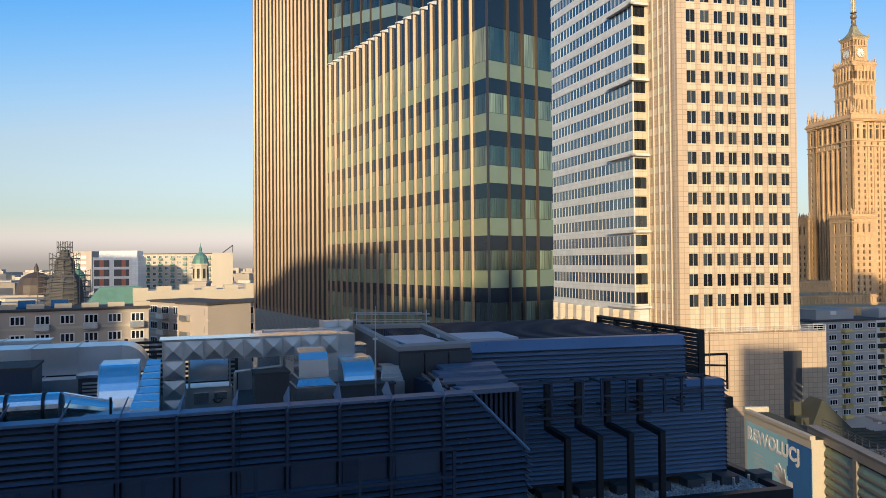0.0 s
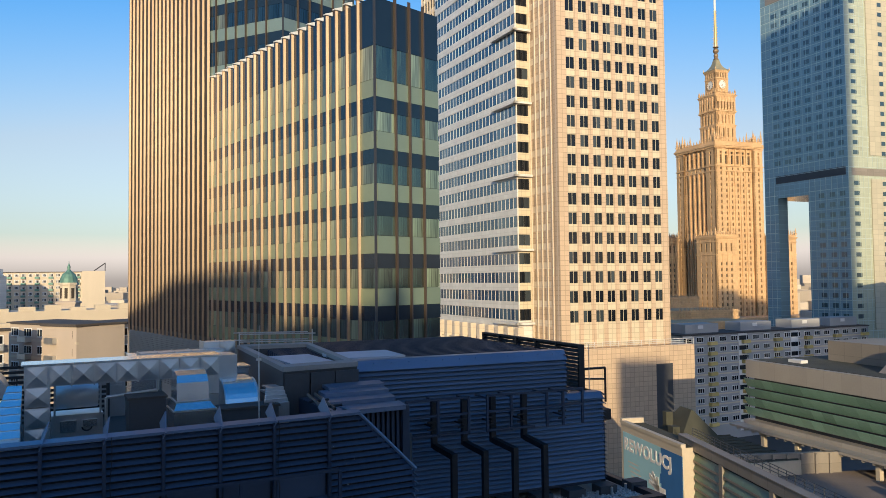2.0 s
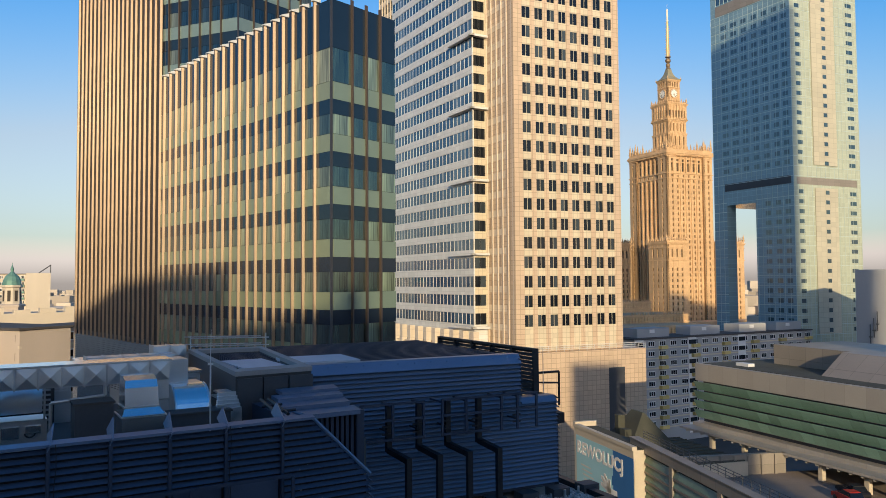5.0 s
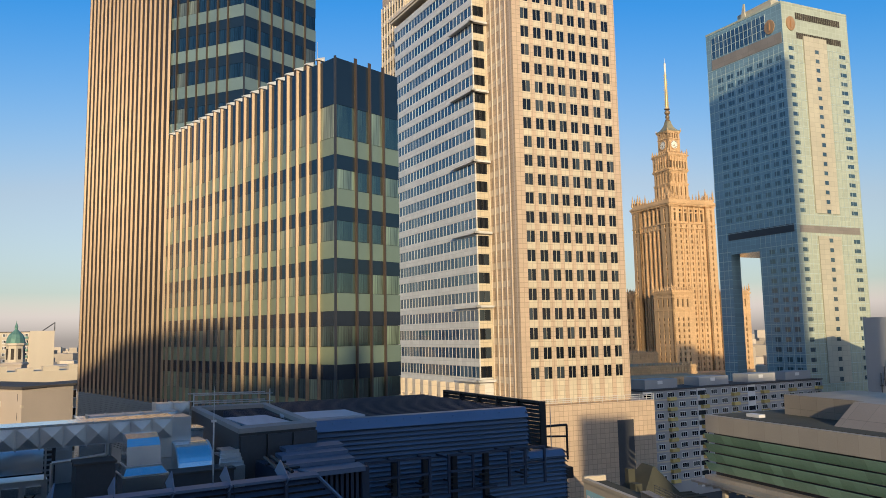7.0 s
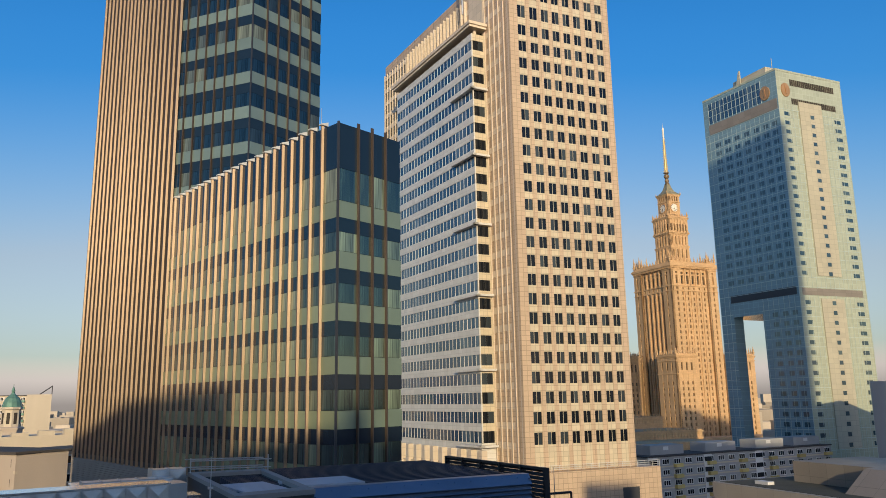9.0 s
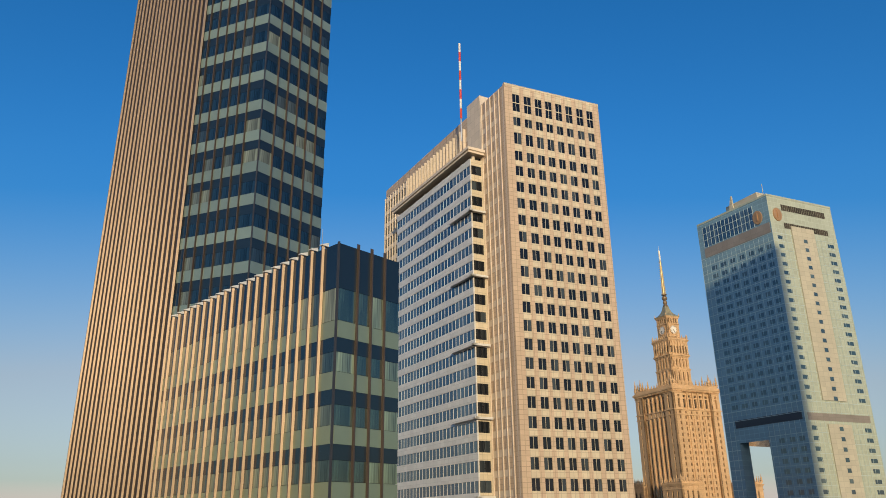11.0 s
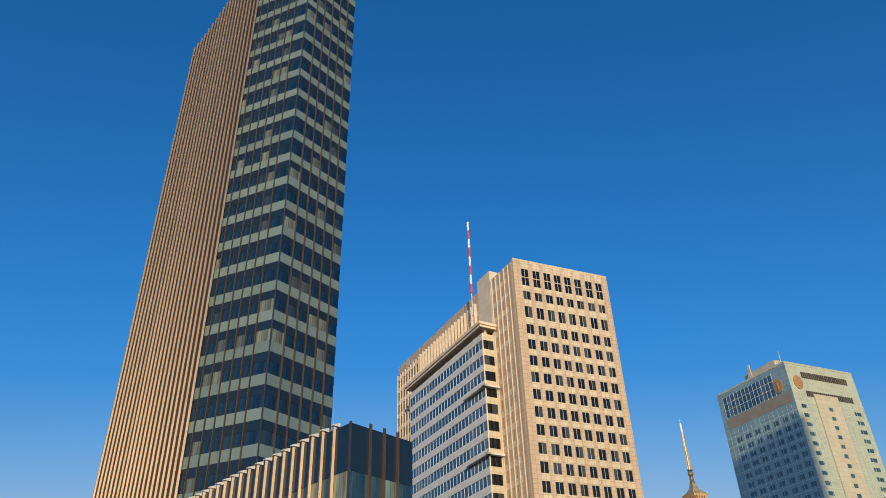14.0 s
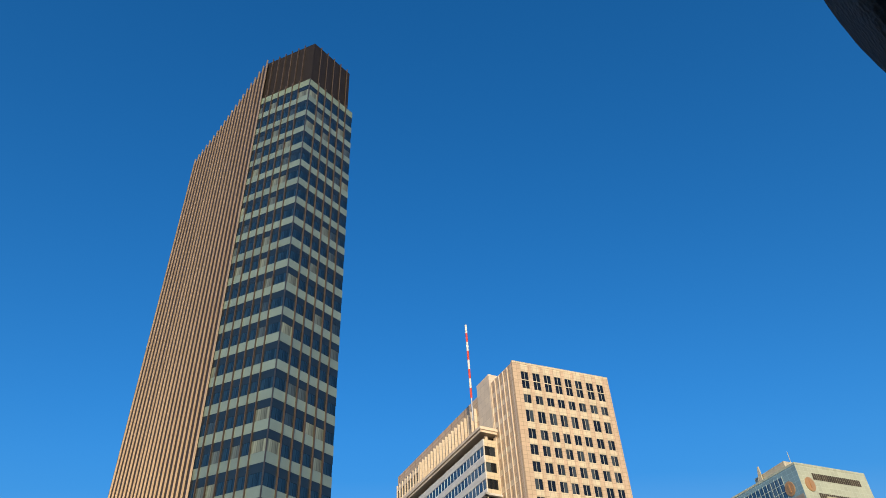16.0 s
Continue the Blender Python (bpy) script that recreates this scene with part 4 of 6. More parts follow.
for face in (0, 1):
    def spot(r, t, o):
        u_, v_ = CX + r * math.cos(t), 179.2 + r * math.sin(t)
        return (u_, a - o, v_) if face == 0 else (a - o, u_, v_)
    k = Mb()
    k.sweep([[spot(r, 2 * math.pi * i / 28, o) for i in range(28)] for r, o in ((3.1, -0.1), (3.1, 0.22))])
    ck = part("clock_face", k, M["clock"], pt, PM, label="white round clock face")
    k = Mb()
    n = 28
    for i in range(n):
        t0, t1 = 2 * math.pi * i / n, 2 * math.pi * (i + 1) / n
        k.sweep([[spot(3.1, t, -0.1), spot(3.55, t, -0.1), spot(3.55, t, 0.5), spot(3.1, t, 0.4)] for t in (t0, t1)])
    part("clock_rim", k, M["sandstone"], ck, PM)
    k = Mb()
    for i in range(12):
        t = math.pi * i / 6
        k.sweep([[spot(r, t - d_, 0.2), spot(r, t + d_, 0.2), spot(r, t + d_, 0.3), spot(r, t - d_, 0.3)] for r, d_ in ((2.35, 0.09), (2.85, 0.075))])
    part("hour_mark", k, M["stone_dark"], ck, PM, kind="stuff")
    for t, ln in ((-1.2, 2.4), (-2.2 if face == 0 else -0.7, 1.6)):
        k = Mb()
        k.sweep([[spot(r, t - d_, o) for d_, o in ((w_, 0.25), (-w_, 0.25), (-w_, 0.36), (w_, 0.36))] for r, w_ in ((0.05, 1.5), (ln * 0.5, 0.13), (ln, 0.03))])
        part("clock_pointer", k, M["stone_dark"], ck, PM)
k = Mb()
sq = lambda r: [(CX - r, CX - r), (CX + r, CX - r), (CX + r, CX + r), (CX - r, CX + r)]
prof = ((6.6, 189.6), (6.7, 190.2), (5.0, 191.2), (3.7, 192.6), (2.7, 194.4), (2.0, 196.4), (1.6, 198.6))
for (r0, z0), (r1, z1) in zip(prof, prof[1:]):
    k.prism(sq(r0), z0, z1, top=sq(r1))
part("spire_roof", k, M["roof_patina"], pt, PM, label="concave patinated metal roof under the spire")
for sx in (-6.3, 6.3):
    for sy in (-6.3, 6.3):
        k = Mb()
        k.lathe([(0.4, 190), (0.5, 190.6), (0.2, 191.2), (0.05, 192.4)], (CX + sx, CX + sy), 6)
        part("corner_finial", k, M["sandstone"], pt, PM)
k = Mb()
k.lathe([(1.7, 198.4), (2.0, 199.2), (1.2, 200.2), (1.6, 201.4), (1.6, 202.6), (1.0, 203.4), (1.5, 203.9), (2.05, 204.8), (2.05, 206.0), (1.4, 207.0), (0.8, 207.4), (2.1, 207.9), (2.1, 208.4), (0.9, 208.8)], (CX, CX), 14)
part("spire_drum", k, M["spire_bronze"], pt, PM, label="dark bronze ball and collars")
k = Mb()
for z0, z1, r in ((208.6, 216, 1.25), (216, 224, 1.0), (224, 231, 0.75), (231, 235.6, 0.5)):
    for i in range(4):
        t = math.pi / 4 + i * math.pi / 2
        k.tube((CX + r * math.cos(t), CX + r * math.sin(t), z0), (CX + r * .85 * math.cos(t), CX + r * .85 * math.sin(t), z1), 0.2, n=5)
        for j in range(4):
            z = z0 + (z1 - z0) * (j + 0.5) / 4
            k.tube((CX + r * .6 * math.cos(t), CX + r * .6 * math.sin(t), z), (CX + (r + 0.9) * math.cos(t), CX + (r + 0.9) * math.sin(t), z), 0.13, n=4)
    k.tube((CX, CX, z0), (CX, CX, z1), r * 0.8, n=6)
part("spire", k, M["gold"], pt, PM, label="gilded aerial spire")
k = Mb()
k.lathe([(0.5, 235.4), (1.1, 236.0), (0.5, 236.8), (0.75, 237.2), (0.75, 244.4), (0.3, 244.8)], (CX, CX), 8)
k.tube((CX, CX, 244.6), (CX, CX, 249), 0.14, 0.05, n=5)
part("spire_tip", k, M["clock"], pt, PM, label="pale aerial tube at the spire's tip")
# low halls at the foot
for x0, x1, y0, y1, z1, h in ((-130, -37, -60, -30, 19.2, 2.2), (-140, -49, -85, -60.2, 14.2, 0.8), (-90, -25, -10, 20, 25.6, 2.2), (-60, 110, -28, -12, 11.5, 0.8)):
    k = Mb()
    k.box(x0, x1, y0, y1, GROUND, z1)
    for z in (z1 - 1.4, z1 - 5.2):
        k.box(x0 - 0.6, x1 + 0.6, y0 - 0.6, y1 + 0.6, z, z + 0.8)
    for i in range(int((x1 - x0) / 2.2)):
        k.box(x0 + i * 2.2, x0 + i * 2.2 + 0.9, y0 - 0.35, y0 + 0.1, z1 - 4.4, z1 - 1.4)
    hall = part("low_hall", k, STONE, pt, PM)
    me = spike(h)
    for i in range(int((x1 - x0) / 2.4) if h > 1 else 0):
        if x0 + i * 2.4 > -80:
            part("pinnacle", me, None, hall, PM @ Matrix.Translation((x0 + i * 2.4, y0, z1 - 0.1)))

# ---- unseen buildings behind the camera that throw the evening shade ----
u = Vector((-SUNV.x, -SUNV.y)).normalized()
w = Vector((u.y, -u.x))
TE = math.tan(radians(SUN_EL))
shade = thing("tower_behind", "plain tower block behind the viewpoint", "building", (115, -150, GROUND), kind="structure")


def uw(a, b):
    q = u * a + w * b
    return (q.x, q.y)


def shade_wall(owner, name, b0, b1, a0, a1, top, slope=0.0):
    """Upright slab across the sunlight between b0 and b1; slope: rise of its roof along b."""
    k = Mb()
    k.prism([uw(a0, b0), uw(a0, b1), uw(a1, b1), uw(a1, b0)], GROUND, top)
    if slope:
        for v in k.v[4:]:
            v.z += slope * ((v.x * w.x + v.y * w.y) - b0)
    part(name, k, M["render_pale"], owner)


shade_wall(shade, "wall", 125, 148, -150, -170, 139 + 420 * TE)
shade_wall(shade, "lower_wing", 67, 125, -150, -170, 27.5 + 375 * TE)
shade_wall(shade, "lower_wing", 192, 246, -150, -170, 32 + 662 * TE, -0.12)
shade_wall(shade, "lower_wing", 36, 47.3, -150, -170, 25.3 + 292 * TE)
ridge = thing("block_behind", "plain long block far behind the viewpoint", "building", (-60, -155, GROUND), kind="structure")
shade_wall(ridge, "wall", -212, -185, -150, -165, 145)
shade_wall(ridge, "wall", -140, -72, -150, -165, 33.2 + 268 * TE)
shade_wall(ridge, "wall", -50, -31, -150, -165, 88.4, 0.13)
shade_wall(ridge, "wall", -31, -14.2, -150, -165, 90.9, -0.19)
shade_wall(ridge, "wall", -14.2, 8, -150, -165, 82.2, -0.05)
shade_wall(ridge, "stair_head", -3.8, -2.2, -150, -153, 83.6)
shade_wall(ridge, "wall", 8, 15, -150, -165, 76.0)
own = thing("own_building", "plain dark building that holds the viewpoint", "building", (0, -6, GROUND), kind="structure")
shade_wall(own, "wall", -15, 12, -4.6, -18, 45)
k = Mb()
k.box(-3, 3, -4.5, 0.15, 37, 38.3)
part("balcony_slab", k, M["render_rough"], own)


# rough round-nosed beam over the viewpoint
NOSE = Vector((0, 0, 40)) + Vector((math.sin(radians(61.3)), math.cos(radians(61.3)), 1.096)).normalized() * 1.6
k = Mb()
bdir = Vector((0.62, -0.78, 0.12)).normalized()
q = bdir.to_track_quat("Z", "Y")
rings = []
for j in range(60):
    f = j / 59
    r = 0.17 * math.sqrt(max(0.0, 1 - (1 - min(1, f * 14)) ** 2)) + 0.002
    c = NOSE + bdir * (f * f * 4.6 - 0.1)
    rings.append([])
    for i in range(40):
        a = 2 * math.pi * i / 40
        d_ = q @ Vector((math.cos(a), math.sin(a), 0))
        rr = r * (1 + 0.05 * noise.noise((c + d_ * r) * 22) + 0.04 * noise.noise((c + d_ * r) * 60))
        rings[-1].append(tuple(c + d_ * rr))
k.sweep(rings)
part("beam", k, M["render_rough"], own, label="rough dark rendered beam end")
# ---- neighbours on the right: mural house, car park, apartment slab ----
# car park lower screen: horizontal green glass louvres under a broad coping
CS = Fr((43.2, 90.2), (41.2, 44.0))
cp = thing("car_park", "taupe concrete car park with green glass louvres", "car park", (52, 70, GROUND))
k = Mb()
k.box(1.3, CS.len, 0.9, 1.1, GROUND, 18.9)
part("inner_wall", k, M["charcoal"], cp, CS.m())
k = Mb()
k.box(0, CS.len, 0, 1.0, 18.9, 20.0)
k.box(0, CS.len, -0.1, 1.1, 20.0, 20.15)
part("coping", k, M["taupe"], cp, CS.m())
for j in range(5):
    s = 0.3 if j == 0 else 0.3 + j * 10.5
    k = Mb()
    k.box(s, s + 0.8, -0.05, 0.8, GROUND, 18.9)
    part("pier", k, M["taupe"], cp, CS.m())
    if j == 0:
        k = Mb()
        k.box(s + 1.6, s + 2.3, -0.05, 0.8, GROUND, 18.9)
        part("pier", k, M["taupe"], cp, CS.m())
lm = Mb()
lm.sweep([[(x, 0.04, 0.0), (x, 0.10, 0.0), (x, 0.42, 0.72), (x, 0.36, 0.72)] for x in (0, 3.28)])
lme = lm.mesh("louvre", M["green_glass"])
for r in range(11):
    z = 17.85 - r * 1.05
    for i in range(13):
        part("louvre", lme, None, cp, CS.m(2.8 + i * 3.3, 0, z))
    k = Mb()
    k.box(2.6, CS.len, 0.02, 0.4, z - 0.28, z - 0.02)
    part("louvre_rail", k, M["taupe"], cp, CS.m())
k = Mb()
k.box(0.5, CS.len, 1.2, 40, 14.2, 14.8)
part("deck", k, M["deck"], cp, CS.m(), label="grey concrete parking deck")
k = Mb()
for i in range(30):
    k.box(1.2 + i * 1.5, 1.26 + i * 1.5, 1.25, 1.31, 20.0, 21.0)
for z in (20.35, 20.7, 21.0):
    k.box(1.2, CS.len, 1.25, 1.3, z, z + 0.05)
part("deck_rail", k, M["charcoal"], cp, CS.m())
k = Mb()
k.box(0.4, 1.0, 1.2, 21, 14.2, 17.4)
part("end_wall", k, M["taupe"], cp, CS.m())
for i in range(10):
    q = Mb()
    q.box(1.0, 1.25, 2.2 + i * 1.9, 2.5 + i * 1.9, 14.8, 17.3)
    part("wall_rib", q, M["taupe"], cp, CS.m())
# upper volume
CU = Fr((62.9, 108.0), (69.5, 70.0))
k = Mb()
k.box(0, CU.len, 0, 26, 24.4, 27.0)
part("fascia", k, M["fascia"], cp, CU.m(), label="taupe metal roof fascia")
k = Mb()
k.box(0.8, CU.len, 0.8, 25, 27.0, 27.06)
part("roof", k, M["roof_green"], cp, CU.m())
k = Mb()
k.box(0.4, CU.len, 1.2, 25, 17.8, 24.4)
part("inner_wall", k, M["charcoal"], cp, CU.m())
lu = Mb()
lu.sweep([[(x, -0.45, 1.3), (x, -0.40, 1.33), (x, 0.35, 0.02), (x, 0.30, 0.0)] for x in (0, 1.84)])
lue = lu.mesh("louvre", M["green_glass_up"])
for r in range(4):
    for i in range(int(CU.len / 1.86)):
        part("louvre", lue, None, cp, CU.m(i * 1.86, 0, 22.95 - r * 1.42))
    k = Mb()
    k.box(0, CU.len, 0.35, 0.6, 22.9 - r * 1.42, 23.0 - r * 1.42)
    part("louvre_rail", k, M["coping"], cp, CU.m())
k = Mb()
k.box(-0.3, CU.len, -0.3, 26, 17.0, 18.0)
part("soffit_slab", k, M["fascia"], cp, CU.m())
k = Mb()
k.box(-0.8, CU.len, -2.6, 0, 17.1, 17.4)
for i in range(24):
    k.box(0.5 + i * 1.6, 0.75 + i * 1.6, -2.4, 0, 16.8, 17.15)
part("canopy", k, M["fascia"], cp, CU.m())
for i in range(6):
    k = Mb()
    k.box(-0.3, 0.3, -1.6, -1.0, GROUND, 17.1)
    part("column", k, M["plaster_pale"], cp, CU.m(5 + i * 6.5))
k = Mb()
k.box(6, CU.len, 10, 24, 27, 30)
k.prism([(20, 4), (CU.len, 4), (CU.len, 10), (20, 10)], 27, 30, top=[(20, 8), (CU.len, 8), (CU.len, 10), (20, 10)])
part("roof_house", k, M["taupe"], cp, CU.m())
k = Mb()
k.box(5.5, 8.0, 3, 4.2, 27.06, 27.5)
part("skylight", k, M["white_paint"], cp, CU.m())

# mural house
mh = thing("mural_house", "low pale house with a blue painted mural wall", "house", (55, 100, GROUND))
MF = Fr((40.5, 102.3), (41.6, 86.0))
k = Mb()
k.box(0, MF.len, 0, 3.2, GROUND, 19.3)
k.box(0, MF.len - 1, 3.2, 17, GROUND, 16.6)
part("wall", k, M["plaster_pale"], mh, MF.m())
k = Mb()
k.box(-0.15, MF.len, -0.15, 0.5, 19.3, 19.75)
k.box(-0.15, 0.5, -0.1, 3.2, 19.3, 20.0)
part("parapet", k, M["plaster_pale"], mh, MF.m())
k = Mb()
k.box(0.8, MF.len, 0.6, 3.1, 19.3, 19.36)
k.box(0.2, MF.len - 1.2, 3.3, 16.8, 16.6, 16.75)
part("roof", k, M["roof_green"], mh, MF.m())
for i in range(9):
    k = Mb()
    k.box(0.4 + i * 1.7, 0.5 + i * 1.7, 3.3, 16.8, 16.75, 16.87)
    part("seam", k, M["roof_green"], mh, MF.m())
k = Mb()
k.prism([(0, 4), (8, 4), (8, 12), (0, 12)], 16.7, 21.6, top=[(2, 8), (5, 8), (5, 8.2), (2, 8.2)])
k.box(2.6, 3.6, 5.0, 6.0, 16.7, 21.2)
k.box(5.4, 6.8, 4.2, 5.2, 16.7, 19.8)
part("hipped_roof", k, M["roof_green"], mh, MF.m(), label="weathered mossy hipped roof")
k = Mb()
k.box(0.6, MF.len, -0.02, 0.1, 4, 18.3)
part("mural_ground", k, M["mural_blue"], mh, MF.m())
k = Mb()
k.prism([(11.2, -0.03), (MF.len, -0.03), (MF.len, 0.05), (11.2, 0.05)], 4, 18.3)
for i in range(5):
    k.box(10.6 + 0.3 * (i % 2), 11.3, -0.03, 0.05, 16.2 - i * 2.4, 17.4 - i * 2.4)
part("mural_band", k, M["mural_deep"], mh, MF.m())
k = Mb()
for ang, ln in ((0.2, 2.6), (0.55, 2.8), (0.9, 2.5), (1.4, 1.5)):
    for j in range(9):
        a, b = 10.4 - math.cos(ang) * ln * j / 9, 12.8 + math.sin(ang) * ln * j / 9
        k.box(a - .28, a + .28, -0.05, 0.05, b - .25, b + .25)
k.box(9.4, 12.2, -0.05, 0.05, 11.8, 13.3)
part("mural_hand", k, M["mural_white"], mh, MF.m(), label="painted pale hand shape")
k = Mb()
for i in range(4):
    k.box(2.0 + i * 0.3, 5.0 + i * 0.4, -0.03, 0.05, 14.4 - i * 0.6, 14.55 - i * 0.6)
part("mural_lines", k, M["mural_cream"], mh, MF.m())
txt = bpy.data.curves.new("mural_lettering", 'FONT')
txt.body = "REWOLUCJ"
txt.size = 2.25
txt.extrude = 0.02
txt.offset = 0.085
txt.space_character = 1.06
tmp = new("tmp_text", txt)
me = bpy.data.meshes.new_from_object(tmp.evaluated_get(bpy.context.evaluated_depsgraph_get()))
bpy.data.objects.remove(tmp)
me.materials.clear()
me.materials.append(M["mural_white"])
part("mural_lettering", me, None, mh, MF.m(0.9, 0.05, 16.0) @ Matrix.Rotation(radians(90), 4, 'X') @ Matrix.Diagonal((1.08, 1, 1, 1)), "pale painted capital letters")

# apartment slab with yellow balconies
def slab_house(fr, ztop, depth, storey, n, label, wallm, bays, balc, zlow, name="apartment_block", frame_m="white_paint", balm="yellow_panel", group=""):
    th = thing(name, label, "apartment building", (*fr.p(fr.len / 2, -depth / 2), GROUND), group)
    k = Mb()
    k.box(0, fr.len, 0, depth, GROUND, ztop)
    part("wall", k, M[wallm], th, fr.m())
    k = Mb()
    k.box(-0.3, fr.len + 0.3, -0.3, depth + 0.3, ztop, ztop + 0.35)
    part("roof", k, M["roof_felt"], th, fr.m())
    st = fr.len / bays
    ww = st * 0.56
    wm = Mb()
    wm.box(-0.08, ww + 0.08, -0.04, 0.05, -0.08, 1.48)
    wme = wm.mesh("window", M[frame_m])
    pw = ww / 3
    pm_ = Mb()
    pm_.box(0.1, pw - 0.1, -0.08, 0.02, 0.1, 1.3)
    pme_ = pm_.mesh("pane", M["win_dark"])
    for j in range(n):
        zc = ztop - (j + 1) * storey + 0.05
        if zc < zlow:
            break
        k = Mb()
        k.box(0, fr.len, -0.03, 0.05, zc, zc + 0.42)
        part("string_course", k, M["plaster_pale"], th, fr.m())
    bm_ = Mb()
    bm_.box(0, st * 0.62, -1.1, 0, -0.15, 0)
    bm_.box(0, st * 0.62, -1.15, -1.05, 0, 0.95, 1)
    bm_.box(0, 0.06, -1.1, 0, 0, 0.95, 1)
    bm_.box(st * 0.62 - 0.06, st * 0.62, -1.1, 0, 0, 0.95, 1)
    bme = bm_.mesh("balcony", [M["coping"], M[balm]])
    for j in range(n):
        z = ztop - (j + 1) * storey + 0.9
        if z < zlow:
            break
        for i in range(bays):
            wd = part("window", wme, None, th, fr.m(i * st + st * 0.22, 0, z))
            for q_ in range(3):
                part("pane", pme_, None, wd, fr.m(i * st + st * 0.22 + q_ * pw, 0, z))
            if balc and i % balc == balc - 1:
                part("balcony", bme, None, th, fr.m(i * st + st * 0.15, 0, z - 0.9))
    return th


AS = Fr(at(26.0, 226)[:2], at(37.8, 287)[:2])
ap = slab_house(AS, 22.6, 11, 2.92, 9, "grey apartment slab with yellow balconies", "plaster_grey", 18, 3, -6)
for s in (4, 26, 48, 66):
    k = Mb()
    k.box(s, s + 13, 3, 9, 22.9, 25.6)
    k.box(s + 5, s + 7, 2.95, 3.2, 24.2, 25.2, 1)
    part("roof_house", k, [M["plaster_grey"], M["white_paint"]], ap, AS.m())
for s in (0.4, 22, 44):
    k = Mb()
    for j in range(9):
        k.box(s, s + 3.0, -0.12, 0.1, 22.6 - (j + 1) * 2.92 + 0.9, 22.6 - (j + 1) * 2.92 + 2.2, 1)
    k.box(s - 0.2, s + 3.2, -0.1, 0.1, -6, 22.6, 0)
    part("stair_strip", k, [M["white_paint"], M["win_dark"]], ap, AS.m())
gb = thing("grey_block", "plain grey office block beside the hotel", "building", (190, 200, GROUND))
k = Mb()
GBF = Fr(at(40.5, 268)[:2], at(46, 262)[:2])
k.box(0, GBF.len, 0, 20, GROUND, 42.8)
part("wall", k, M["plaster_grey"], gb, GBF.m())
k = Mb()
for j in range(3):
    k.tube((4 + j, -0.6, 20 + 2 * j), (4 + j, -0.6, 26 + 2 * j), 0.15)
    k.box(3.6 + j, 4.4 + j, -0.8, 0, 22 + 2 * j, 22.3 + 2 * j)
part("aerials", k, M["charcoal"], gb, GBF.m())


def car(name, m, paint, label):
    th = thing(name, label, "car", m, "cars on the parking deck")
    k = Mb()
    prof = [(-2.15, 0.35), (-2.2, 0.75), (-1.95, 0.95), (-1.3, 1.0), (1.0, 0.98), (1.9, 0.85), (2.15, 0.65), (2.15, 0.35)]
    k.sweep([[(x, y, z) for x, z in prof] for y in (-0.88, -0.8, 0.8, 0.88)])
    part("body", k, M[paint], th, m)
    k = Mb()
    cab = [(-1.75, 0.97), (-1.35, 1.42), (0.1, 1.46), (0.95, 0.98)]
    k.sweep([[(x, y * (1 if z < 1.2 else 0.86), z) for x, z in cab] for y in (-0.78, 0.78)])
    part("cabin_glass", k, M["win_dark"], th, m)
    k = Mb()
    k.box(-1.3, 0.05, -0.64, 0.64, 1.43, 1.48)
    part("roof", k, M[paint], th, m)
    for x in (-1.35, 1.35):
        for y in (-0.82, 0.82):
            w_ = Mb()
            w_.tube((x, y - 0.1, 0.32), (x, y + 0.1, 0.32), 0.32, n=14)
            part("wheel", w_, M["black"], th, m)


for s, dp, mt, lb in ((14.4, 19.8, "red", "bright red hatchback parked on the deck"), (19.2, 21.4, "red", "bright red estate car on the deck"),
                      (12.2, 22.0, "black", "dark car parked on the deck")):
    p = CS.p(s, -dp)
    car("car", Matrix.Translation((p[0], p[1], 14.8)) @ Matrix.Rotation(radians(80), 4, 'Z'), mt, lb)

# ---- old town roofs on the left ----
B1 = Fr(at(-36, 141)[:2], at(-21.3, 140)[:2])
h1 = slab_house(B1, 32.3, 11, 3.0, 5, "long beige plaster apartment house with dark roof", "plaster", 10, 2, 18, balm="galv", group="beige apartment houses")
for i in range(9):
    k = Mb()
    k.box(i * 4.1 + 1, i * 4.1 + 3.6, 2.5, 4.0, 32.6, 33.4)
    part("roof_vent", k, M["plaster_pale"], h1, B1.m())
for i in range(5):
    k = Mb()
    k.sweep([[(x, 4.5, 32.7), (x, 7.5, 33.9), (x, 7.5, 33.8), (x, 4.5, 32.65)] for x in (i * 5 + 1, i * 5 + 3.6)])
    part("roof_glazing", k, M["win_blue"], h1, B1.m())
B2a, B2b = Fr(at(-21.3, 158)[:2], at(-17.31, 140)[:2]), Fr(at(-17.31, 140)[:2], at(-11.5, 152)[:2])
h2 = slab_house(B2a, 32.6, 9, 3.0, 5, "beige corner apartment house with balconies", "plaster", 5, 2, 18, balm="galv", group="beige apartment houses")
h3 = slab_house(B2b, 32.5, 9, 3.0, 5, "beige gable-end house with few windows", "plaster", 3, 0, 18, group="beige apartment houses")
B3 = Fr(at(-22.3, 220)[:2], at(-12, 226)[:2])
h4 = thing("long_house", "sunlit low pale house with roof parapets", "house", (*B3.p(20, -6), GROUND))
k = Mb()
k.box(0, B3.len, 0, 12, GROUND, 32.6)
part("wall", k, M["plaster_pale"], h4, B3.m())
for i in range(7):
    k = Mb()
    k.box(i * 6.0, i * 6.0 + 3.8, 0.5, 3, 32.6, 33.4 + 0.7 * ((i * 7) % 3) * 0.5)
    part("parapet_block", k, M["plaster_pale"], h4, B3.m())
k = Mb()
